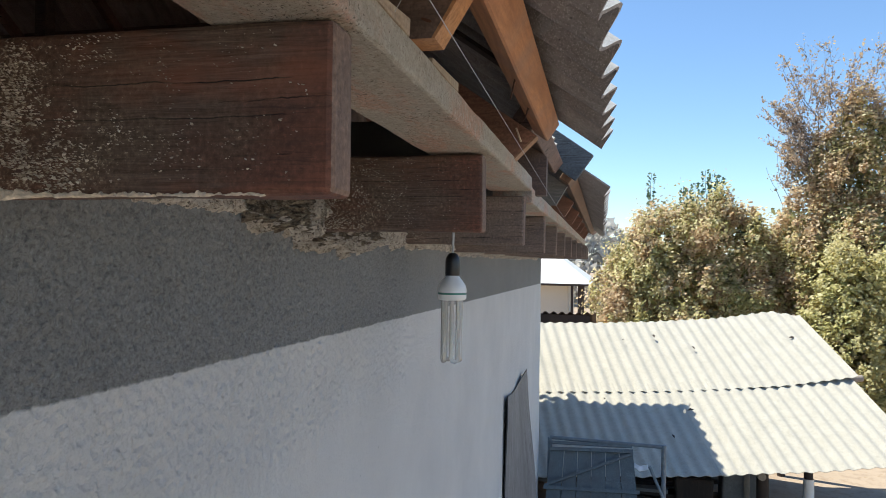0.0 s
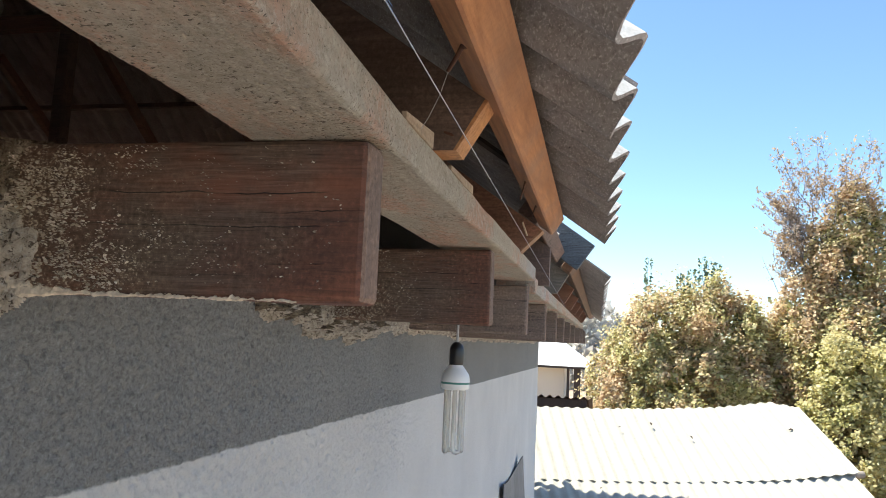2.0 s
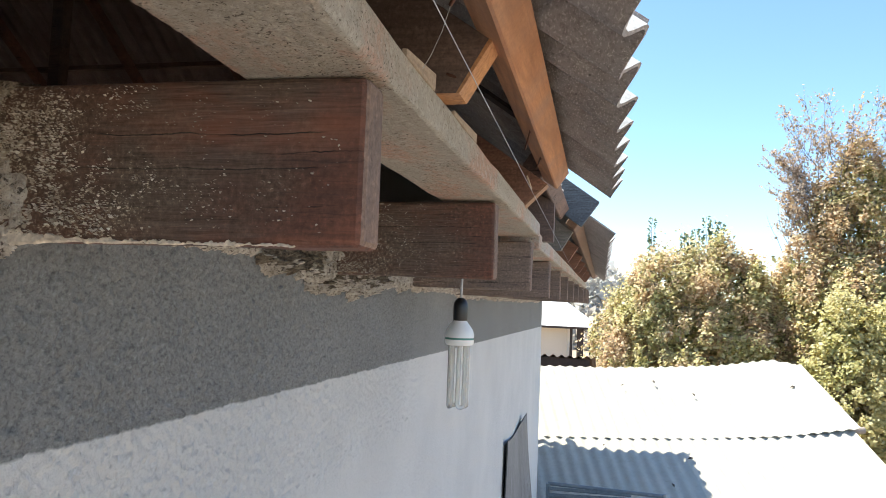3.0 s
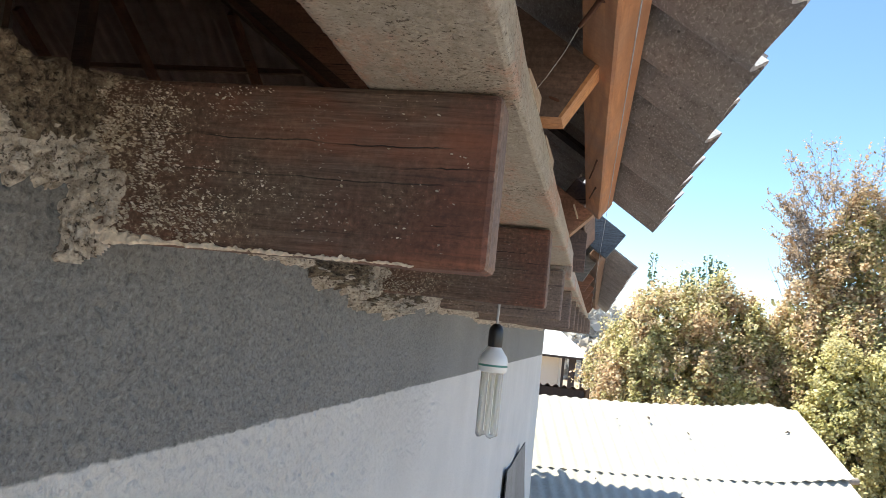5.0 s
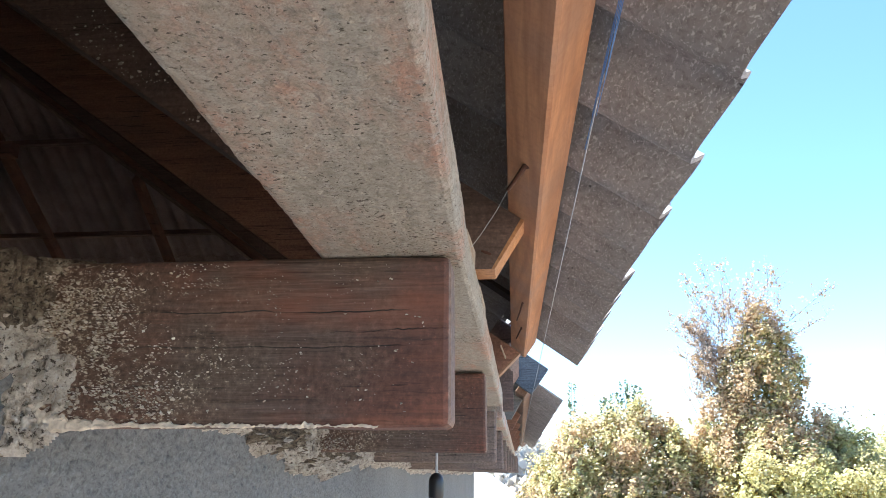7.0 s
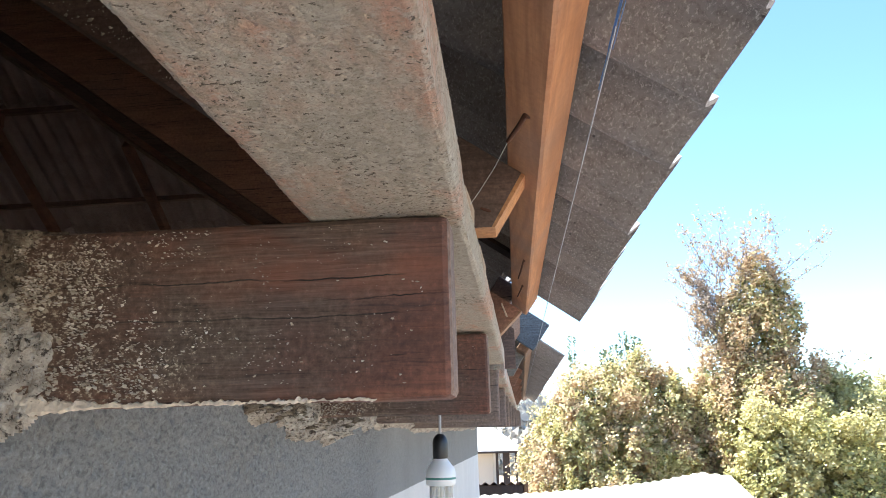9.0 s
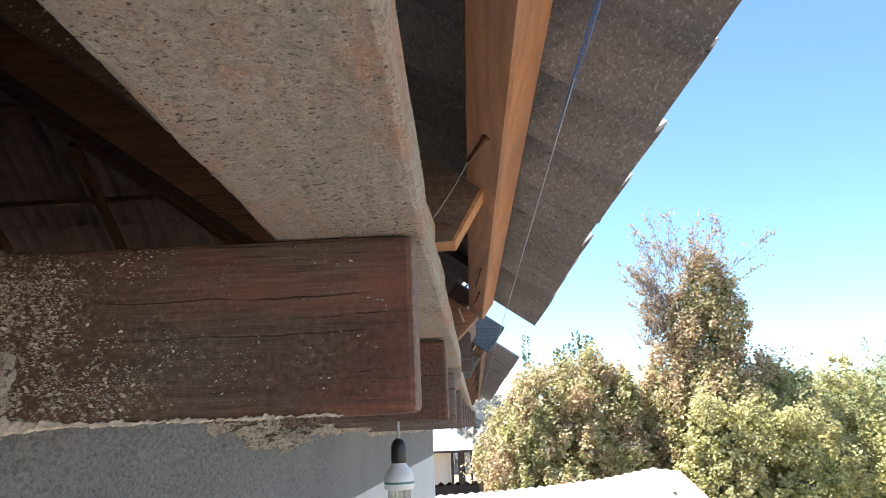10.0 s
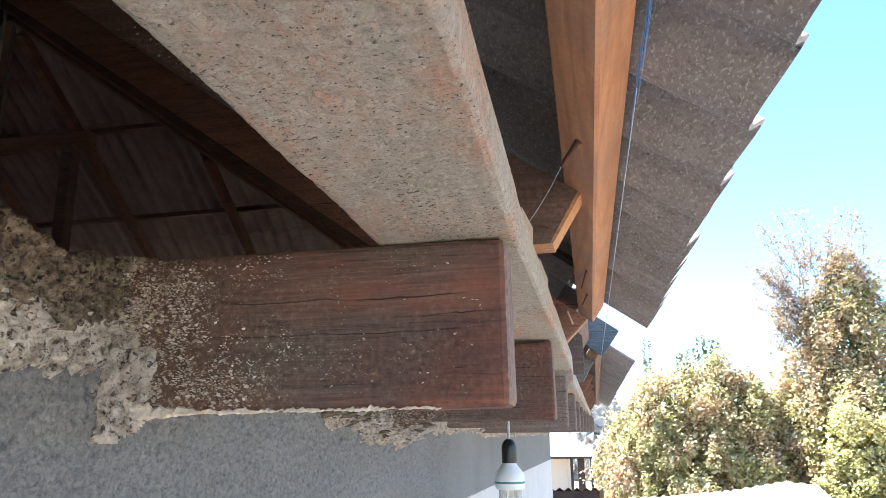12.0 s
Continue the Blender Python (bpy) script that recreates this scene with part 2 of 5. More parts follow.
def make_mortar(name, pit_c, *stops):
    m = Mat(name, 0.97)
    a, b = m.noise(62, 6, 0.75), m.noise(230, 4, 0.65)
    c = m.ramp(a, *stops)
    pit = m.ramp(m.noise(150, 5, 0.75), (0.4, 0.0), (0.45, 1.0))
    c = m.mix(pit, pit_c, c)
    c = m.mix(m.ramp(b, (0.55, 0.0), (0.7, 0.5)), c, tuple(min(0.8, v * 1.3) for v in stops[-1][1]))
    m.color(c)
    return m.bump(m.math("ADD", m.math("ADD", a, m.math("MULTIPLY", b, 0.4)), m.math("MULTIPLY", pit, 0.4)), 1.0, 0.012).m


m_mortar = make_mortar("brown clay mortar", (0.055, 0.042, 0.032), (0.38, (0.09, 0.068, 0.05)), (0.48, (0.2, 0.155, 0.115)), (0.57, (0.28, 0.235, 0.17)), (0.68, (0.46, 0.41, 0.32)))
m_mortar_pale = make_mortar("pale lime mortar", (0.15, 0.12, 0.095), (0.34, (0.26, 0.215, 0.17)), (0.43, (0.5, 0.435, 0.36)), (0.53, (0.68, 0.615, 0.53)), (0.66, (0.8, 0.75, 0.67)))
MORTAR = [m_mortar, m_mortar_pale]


def make_sheet(name, lo, hi, dirt):
    m = Mat(name, 0.92)
    s = m.space((1, 1, 1), by_object=True)
    a, b = m.noise(5, 5, 0.6, s), m.noise(130, 5, 0.7, s)
    c = m.ramp(a, (0.3, lo), (0.7, hi))
    c = m.mix(m.ramp(b, (0.48, 0.0), (0.66, 0.6)), c, dirt)
    c = m.mix(m.ramp(m.noise(24, 5, 0.7, s), (0.5, 0.0), (0.75, 0.5)), c, tuple(v * 0.55 for v in lo))
    c = m.mix(m.ramp(m.noise(340, 3, 0.65, m.space((1, 0.5, 1), (0, 0, 0.9), by_object=True)), (0.56, 0.0), (0.66, 0.6)), c, tuple(min(0.7, v * 1.9) for v in hi))
    streak = m.noise(60, 4, 0.6, m.space((1, 0.5, 1), (0, 0, 0.7), by_object=True), 1.5)
    c = m.mix(m.ramp(streak, (0.492, 0.0), (0.505, 0.45), (0.518, 0.0)), c, tuple(min(0.7, v * 1.4) for v in hi))
    c = m.mix(m.ramp(m.cells(30, s), (0.03, 0.8), (0.075, 0.0)), c, tuple(v * 0.3 for v in dirt))
    m.color(c)
    return m.bump(b, 0.45, 0.002).m


m_sheet = make_sheet("old fibre cement", (0.25, 0.222, 0.203), (0.38, 0.345, 0.32), (0.145, 0.122, 0.11))
# the same sheet in a slightly redder tone, for all but the near eave row
m_sheet_reddish = make_sheet("reddish old fibre cement", (0.27, 0.2, 0.185), (0.4, 0.31, 0.285), (0.16, 0.12, 0.11))
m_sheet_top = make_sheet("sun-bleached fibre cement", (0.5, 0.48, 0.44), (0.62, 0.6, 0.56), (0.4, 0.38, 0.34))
m_shed_sheet = make_sheet("bleached fibre cement", (0.42, 0.395, 0.33), (0.5, 0.47, 0.395), (0.34, 0.31, 0.25))


def plain(name, c, rough=0.6, metal=0.0, var=0.25, scale=20, relief=0.2):
    m = Mat(name, rough, metal)
    n = m.noise(scale, 5, 0.6)
    m.color(m.ramp(n, (0.3, tuple(v * (1 - var) for v in c)), (0.7, tuple(min(1, v * (1 + var)) for v in c))))
    return m.bump(n, relief, 0.002).m


m_iron = plain("rusty nail iron", (0.1, 0.048, 0.033), 0.75, 0.4)
m_smear = plain("pale dried cement", (0.62, 0.55, 0.455), 0.95, var=0.35, scale=90, relief=0.8)
m_string = plain("pale twine", (0.4, 0.42, 0.45), 0.8)
m_string_blue = plain("blue twine", (0.13, 0.25, 0.5), 0.8)
m_wire = plain("grey cable", (0.42, 0.42, 0.42), 0.5)
m_socket = plain("black bakelite", (0.012, 0.012, 0.013), 0.35)
m_bulb_white = plain("white plastic", (0.75, 0.76, 0.76), 0.35, var=0.03)
m_bulb_ring = plain("green print", (0.05, 0.2, 0.17), 0.4)
m_tube = plain("phosphor tube", (0.8, 0.82, 0.82), 0.06, var=0.03, relief=0.0)
m_tube.node_tree.nodes["Principled BSDF"].inputs["Transmission Weight"].default_value = 0.7
m_blue_metal = plain("faded blue-grey painted steel", (0.17, 0.2, 0.225), 0.5, 0.1)
m_blue_plank = wood("faded blue-grey boards", (0.09, 0.115, 0.13), (0.2, 0.24, 0.26), "y", grain=0.6).m
m_tin = wood("dull streaky sheet metal", (0.12, 0.12, 0.13), (0.33, 0.33, 0.345), "z", grain=0.35, rough=0.6, cracks=0.5).m
# sheet edges coloured near black for the shadowed gap behind them
m_tin_dark = plain("shadow-black edge", (0.03, 0.03, 0.035), 0.7)
m_house_wall = plain("cream render", (0.62, 0.55, 0.45), 0.9, var=0.08)
m_house_roof = plain("white roof metal", (0.72, 0.72, 0.72), 0.5, var=0.06)
m_rust_roof = make_sheet("brown old sheet", (0.10, 0.07, 0.055), (0.18, 0.13, 0.1), (0.05, 0.04, 0.035))
m_attic = plain("old attic clay floor", (0.2, 0.13, 0.1), 0.95)


def make_crumb():
    m = Mat("dried mud crumbs", 0.97)
    g = m.t.nodes.new("ShaderNodeNewGeometry")
    return m.color(m.ramp(g.outputs["Random Per Island"], (0.0, (0.3, 0.255, 0.2)), (0.5, (0.48, 0.43, 0.36)), (1.0, (0.72, 0.675, 0.59)))).m


m_crumb = make_crumb()


def make_ground():
    m = Mat("dusty yard soil", 0.97)
    a, b, c2 = m.noise(0.35, 5, 0.6), m.noise(6, 6, 0.65), m.cells(9)
    c = m.ramp(a, (0.3, (0.34, 0.262, 0.19)), (0.7, (0.43, 0.34, 0.25)))
    c = m.mix(m.ramp(b, (0.5, 0.0), (0.7, 0.6)), c, (0.24, 0.175, 0.12))
    c = m.mix(m.ramp(c2, (0.12, 0.5), (0.25, 0.0)), c, (0.3, 0.2, 0.1))
    m.color(c)
    return m.bump(b, 0.6, 0.03).m


m_ground = make_ground()


def make_leaf(name, green, rust, turned=0.5, through=0.5, patch=0.9):
    """Leaves whose colour varies leaf by leaf, in patches of green and of turned leaves."""
    m = Mat(name, 0.5)
    g = m.t.nodes.new("ShaderNodeNewGeometry")
    k = g.outputs["Random Per Island"]
    spread = m.math("ADD", m.noise(patch, 3, 0.6), m.math("MULTIPLY", m.math("SUBTRACT", m.math("FRACT", m.math("MULTIPLY", k, 17.3)), 0.5), 0.16))
    c = m.mix(m.ramp(spread, (1 - turned - 0.08, 0.0), (1 - turned + 0.08, 1.0)), m.ramp(k, *green), m.ramp(k, *rust))
    m.color(c)
    tr = m.t.nodes.new("ShaderNodeBsdfTranslucent")
    m.put(tr.inputs[0], c)
    mx = m.t.nodes.new("ShaderNodeMixShader")
    mx.inputs[0].default_value = through
    m.t.links.new(m.b.outputs[0], mx.inputs[1])
    m.t.links.new(tr.outputs[0], mx.inputs[2])
    m.t.links.new(mx.outputs[0], m.t.nodes["Material Output"].inputs[0])
    return m.m


OLIVE = ((0.0, (0.2, 0.195, 0.06)), (0.35, (0.46, 0.43, 0.16)), (0.7, (0.66, 0.6, 0.26)), (1.0, (0.76, 0.68, 0.38)))
MOSS = ((0.0, (0.16, 0.17, 0.06)), (0.4, (0.45, 0.43, 0.155)), (0.75, (0.64, 0.6, 0.25)), (1.0, (0.74, 0.69, 0.37)))
DEEP = ((0.0, (0.16, 0.2, 0.1)), (0.5, (0.34, 0.38, 0.19)), (0.85, (0.5, 0.52, 0.28)), (1.0, (0.66, 0.64, 0.4)))
RUST = ((0.0, (0.29, 0.18, 0.09)), (0.35, (0.58, 0.405, 0.225)), (0.75, (0.72, 0.54, 0.32)), (1.0, (0.78, 0.64, 0.42)))
GOLD = ((0.0, (0.32, 0.28, 0.1)), (0.45, (0.62, 0.55, 0.24)), (1.0, (0.74, 0.67, 0.38)))
m_leaf_creeper = make_leaf("autumn creeper leaves", OLIVE, RUST, 0.5, 0.42, patch=1.3)
m_leaf_green = make_leaf("olive green leaves", MOSS, GOLD, 0.52, 0.47)
m_leaf_dark = make_leaf("deep olive leaves", DEEP, OLIVE, 0.4)
m_leaf_shoot = make_leaf("bluish green young leaves", ((0.0, (0.07, 0.12, 0.075)), (1.0, (0.22, 0.3, 0.19))), ((0.0, (0.1, 0.15, 0.08)), (1.0, (0.28, 0.34, 0.2))), 0.4, 0.3)
# inner leaves, the turned ones coloured dark for shade between clumps
m_leaf_core = make_leaf("shade-darkened inner leaves", OLIVE, ((0.0, (0.1, 0.08, 0.04)), (1.0, (0.3, 0.24, 0.14))), 0.45, 0.35)
m_leaf_dry = make_leaf("drying leaves", RUST, ((0.0, (0.34, 0.27, 0.21)), (1.0, (0.62, 0.52, 0.42))), 0.55)
# distance haze put into the colour as pale grey
m_leaf_far = make_leaf("haze-grey distant leaves", ((0.0, (0.46, 0.44, 0.4)), (1.0, (0.68, 0.66, 0.61))), ((0.0, (0.48, 0.46, 0.42)), (1.0, (0.66, 0.64, 0.6))))
m_leaf_tan = make_leaf("sun-bleached creeper leaves", OLIVE, RUST, 0.56, 0.45, patch=1.2)
m_bark = plain("grey bark", (0.17, 0.14, 0.115), 0.9)

# ---- mesh helpers ----


def mesh_of(bm, name, mat, smooth=False):
    me = bpy.data.meshes.new(name)
    bm.to_mesh(me)
    bm.free()
    for x in (mat if isinstance(mat, (list, tuple)) else [mat]):
        me.materials.append(x)
    if smooth:
        me.polygons.foreach_set("use_smooth", [True] * len(me.polygons))
    return me


def part(name, bm, mat, parent=None, label="", smooth=False):
    ob = new(name, mesh_of(bm, name, mat, smooth))
    if parent:
        ob.parent = parent
    if label:
        ob["label"] = label
    return ob


def empty(name, at=(0, 0, 0)):
    ob = new(name)
    ob.location = at
    return ob


def box(bm, lo, hi, bevel=0.0, cuts=0, mi=0):
    r = bmesh.ops.create_cube(bm, size=1.0)
    vs = r["verts"]
    for v in vs:
        v.co = Vector(((lo[i] if v.co[i] < 0 else hi[i]) for i in range(3)))
    fs = list({f for v in vs for f in v.link_faces})
    for f in fs:
        f.material_index = mi
    if bevel:
        es = list({e for v in vs for e in v.link_edges})
        bmesh.ops.bevel(bm, geom=es, offset=bevel, segments=2, affect="EDGES", profile=0.5)
    return vs


def wobble(bm, amp, freq, seed=0.0):
    """Uneven, hand-sawn surfaces."""
    for v in bm.verts:
        n = noise.noise_vector((v.co + Vector((seed, seed * 2.1, 7))) * freq)
        v.co += n * amp


def prism(bm, pts, y0, y1, mi=0, cap=None):
    """A section of (x, z) points drawn along y. Returns the side faces in order of the edges."""
    a = [bm.verts.new((x, y0, z)) for x, z in pts]
    b = [bm.verts.new((x, y1, z)) for x, z in pts]
    f0 = bm.faces.new(a)
    f1 = bm.faces.new(b[::-1])
    for f in (f0, f1):
        f.material_index = mi
    out = []
    for i in range(len(pts)):
        j = (i + 1) % len(pts)
        f = bm.faces.new((a[j], a[i], b[i], b[j]))
        f.material_index = mi
        out.append(f)
    bmesh.ops.recalc_face_normals(bm, faces=bm.faces[:])
    return out


def tube(bm, path, radius, segs=8, taper=1.0, mi=0):
    """A round bar along a list of points."""
    rings = []
    n = len(path)
    for i, p in enumerate(path):
        p = Vector(p)
        d = (Vector(path[min(i + 1, n - 1)]) - Vector(path[max(i - 1, 0)])).normalized()
        side = d.orthogonal().normalized() if i == 0 else (side - d * side.dot(d)).normalized()
        up = d.cross(side)
        r = radius * (1 + (taper - 1) * i / max(1, n - 1))
        rings.append([bm.verts.new(p + (side * math.cos(k * math.tau / segs) + up * math.sin(k * math.tau / segs)) * r) for k in range(segs)])
    fs = []
    for a, b in zip(rings, rings[1:]):
        for k in range(segs):
            fs.append(bm.faces.new((a[k], a[(k + 1) % segs], b[(k + 1) % segs], b[k])))
    for f in fs:
        f.material_index = mi
        f.smooth = True
    for ring in (rings[0][::-1], rings[-1]):
        f = bm.faces.new(ring)
        f.material_index = mi
        for e in f.edges:
            e.smooth = False
    return rings


def lathe(bm, profile, segs=24, mi=0):
    """Turned about z from (radius, z) points."""
    rings = [[bm.verts.new((r * math.cos(k * math.tau / segs), r * math.sin(k * math.tau / segs), z)) for k in range(segs)] for r, z in profile]
    for a, b in zip(rings, rings[1:]):
        for k in range(segs):
            f = bm.faces.new((a[k], a[(k + 1) % segs], b[(k + 1) % segs], b[k]))
            f.material_index, f.smooth = mi, True
    bm.faces.new(rings[0][::-1])
    bm.faces.new(rings[-1])
    crease(bm)


def crease(bm):
    """Keep flat ends flat beside smooth faces."""
    for e in bm.edges:
        if any(not f.smooth for f in e.link_faces):
            e.smooth = False


def corrugated(length, waves, pitch, depth, thick, seed=0, rows=4):
    """A corrugated sheet: x down the slope, y across the waves, z up; its lowest points lie at z = 0."""
    rng = random.Random(seed)
    bm = bmesh.new()
    per = 10
    n = round(waves * per)
    top, bot = [], []
    ph = rng.random() * 9
    for j in range(rows + 1):
        x = length * j / rows
        tr, br = [], []
        for i in range(n + 1):
            y = pitch * i / per
            w = depth / 2 * (1 + math.cos(math.tau * i / per))
            dx = 0.004 * noise.noise((y * 9, ph, j)) if j in (0, rows) else 0.0
            w += 0.003 * noise.noise((x * 2, y * 2, ph))
            if j == rows:
                dx += 0.1 * w
            br.append(bm.verts.new((x + dx, y, w)))
            tr.append(bm.verts.new((x + dx, y, w + thick)))
        top.append(tr)
        bot.append(br)
    for j in range(rows):
        for i in range(n):
            f = bm.faces.new((top[j][i], top[j + 1][i], top[j + 1][i + 1], top[j][i + 1]))
            g = bm.faces.new((bot[j][i], bot[j][i + 1], bot[j + 1][i + 1], bot[j + 1][i]))
            f.smooth = g.smooth = True
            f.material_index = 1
    for i in range(n):
        bm.faces.new((top[0][i], top[0][i + 1], bot[0][i + 1], bot[0][i]))
        bm.faces.new((top[-1][i + 1], top[-1][i], bot[-1][i], bot[-1][i + 1]))
    for j in range(rows):
        bm.faces.new((top[j + 1][0], top[j][0], bot[j][0], bot[j + 1][0]))
        bm.faces.new((top[j][-1], top[j + 1][-1], bot[j + 1][-1], bot[j][-1]))
    bmesh.ops.recalc_face_normals(bm, faces=bm.faces[:])
    crease(bm)
    return bm


# ---- ground ----
# the yard beside the house; beyond the shed the soil falls by as much
GZ = 0.65
bm = bmesh.new()
bmesh.ops.create_grid(bm, x_segments=60, y_segments=60, size=30)
for v in bm.verts:
    r = v.co.length
    far = max(0.0, min(1.0, (v.co.y - 13) / 3))
    v.co.z = GZ * (1 - far * far * (3 - 2 * far)) + 0.03 * noise.noise(v.co * 0.6)
    if max(abs(v.co.x), abs(v.co.y)) > 29.9:
        v.co.x *= 50
        v.co.y *= 50
ground = part("ground", bm, m_ground)
tagged(ground, "dusty beige yard soil with scattered leaf litter", "ground", kind="structure")

# ---- house: walls ----
WX = -0.02
WALL_END = 7.5


def slab(name, lo, hi, mat, label, category="wall", parent=None):
    bm = bmesh.new()
    box(bm, lo, hi)
    ob = part(name, bm, mat, parent)
    return tagged(ob, label, category, kind="structure") if not parent else ob


def long_wall():
    """The long wall beside the camera, finely divided so that its face can undulate."""
    bm = bmesh.new()
    ys = [-3 + 0.08 * i for i in range(41)] + [0.24 + 0.003 * i for i in range(340)] + [1.265 + 0.005 * i for i in range(195)] + [2.26 + 0.06 * i for i in range(88)] + [WALL_END]
    zs = [0, 1.0, 2.0, 2.6] + [2.7 + 0.05 * i for i in range(14)] + [3.4 + 0.004 * i for i in range(131)] + [3.925]

    def relief(y, z):
        d = 0.004 * noise.noise((y * 3, z * 3, 1))
        if 0.2 < y < 2.3 and z > 3.38:
            d += 0.0055 * noise.fractal((y * 75, z * 75, 4), 0.6, 2.1, 4)
        return d

    g = [[bm.verts.new((WX + relief(y, z), y, z)) for z in zs] for y in ys]
    h = [[bm.verts.new((WX - 0.3, y, z)) for z in zs] for y in ys]
    for i in range(len(ys) - 1):
        for j in range(len(zs) - 1):
            bm.faces.new((g[i][j], g[i + 1][j], g[i + 1][j + 1], g[i][j + 1]))
        bm.faces.new((g[i][-1], g[i + 1][-1], h[i + 1][-1], h[i][-1]))
        bm.faces.new((h[i][0], h[i][-1], h[i + 1][-1], h[i + 1][0]))
    for i in (0, len(ys) - 1):
        for j in range(len(zs) - 1):
            bm.faces.new((g[i][j], g[i][j + 1], h[i][j + 1], h[i][j]))
    for f in bm.faces:
        f.smooth = len(f.verts) == 4 and f.calc_area() < 0.002
    bmesh.ops.recalc_face_normals(bm, faces=bm.faces[:])
    ob = part("wall_east", bm, m_wall)
    return tagged(ob, "rough grey cement plaster wall with whitewashed lower part", "wall", kind="structure")


long_wall()
slab("wall_west", (-9.02, -3, 0), (-8.72, WALL_END, 4.05), m_wall, "plain rendered back wall of the house")


def gable(name, y0, y1):
    bm = bmesh.new()
    prism(bm, [(-8.72, 0), (-8.72, 4.5), (-4.37, 7.38), (WX - 0.3, 4.52), (WX - 0.3, 0)], y0, y1)
    tagged(part(name, bm, m_wall), "plain rendered gable wall of the house", "wall", kind="structure")


slab("wall_north", (-8.72, WALL_END - 0.3, 0), (WX - 0.3, WALL_END - 0.002, 3.92), m_wall, "plain rendered end wall of the house under the hipped roof")
gable("wall_south", -3, -2.7)
# unseen wall added to keep daylight out of the attic
bm = bmesh.new()
prism(bm, [(-8.2, 3.92), (-7.4, 5.2), (-1.5, 5.2), (-0.45, 4.5), (-0.45, 3.92)], WALL_END - 0.3, WALL_END - 0.004)
tagged(part("wall_attic", bm, m_wall), "plain wall added to close the attic above the end wall", "wall", kind="structure")
slab("ceiling", (-8.72, -2.7, 3.80), (WX - 0.302, WALL_END - 0.31, 3.845), m_attic, "clay-covered attic floor above the rooms", "ceiling")

# ---- house: joists ----
JOISTS = [(-1.15, 0.37, 4.0), (-0.33, 0.372, 4.0), (0.515, 0.377, 4.0), (1.325, 0.373, 3.997), (2.135, 0.367, 3.985), (2.9, 0.37, 3.965), (3.7, 0.37, 3.96), (4.5, 0.372, 3.955), (5.3, 0.38, 3.95), (6.1, 0.39, 3.945), (6.95, 0.41, 3.94), (7.75, 0.42, 3.94), (8.55, 0.42, 3.935), (9.3, 0.42, 3.93)]


def mud_crumbs(count, xe, seed):
    """Flat grains of dried mud on the joist's near side, thick at the wall and thinning outwards."""
    r = random.Random(int(seed * 10) + 3)
    bm = bmesh.new()
    while count:
        x, z = r.expovariate(1 / 0.085) - 0.015, r.uniform(0.004, 0.146)
        if x > xe - 0.02:
            continue
        want = 0.3 + 2.4 * noise.fractal((x * 24, z * 34, seed), 0.6, 2.1, 5)
        want += 1.2 * max(0.0, 1 - math.hypot((x - 0.035) / 0.06, (z - 0.035) / 0.03))
        if r.random() > want:
            continue
        count -= 1
        a = 0.001 * r.lognormvariate(0, 0.6)
        a = min(a, 0.0028) * (1.0 if x < 0.15 else 0.75)
        b, t = a * r.uniform(0.3, 0.75), a * r.uniform(0.3, 0.6)
        tilt = r.gauss(0, 0.3)
        ring = []
        for k in range(5):
            q, w = k * math.tau / 5 + r.uniform(-0.5, 0.5), r.uniform(0.5, 1.5)
            u, v = a * w * math.cos(q), b * w * math.sin(q)
            ring.append(bm.verts.new((x + u * math.cos(tilt) - v * math.sin(tilt), 0.001, z + u * math.sin(tilt) + v * math.cos(tilt))))
        tip = bm.verts.new((x + a * r.uniform(-0.3, 0.3), -0.0022 - t, z + b * r.uniform(-0.3, 0.3)))
        for k in range(5):
            bm.faces.new((ring[k], ring[(k + 1) % 5], tip))
    bmesh.ops.recalc_face_normals(bm, faces=bm.faces[:])
    return bm


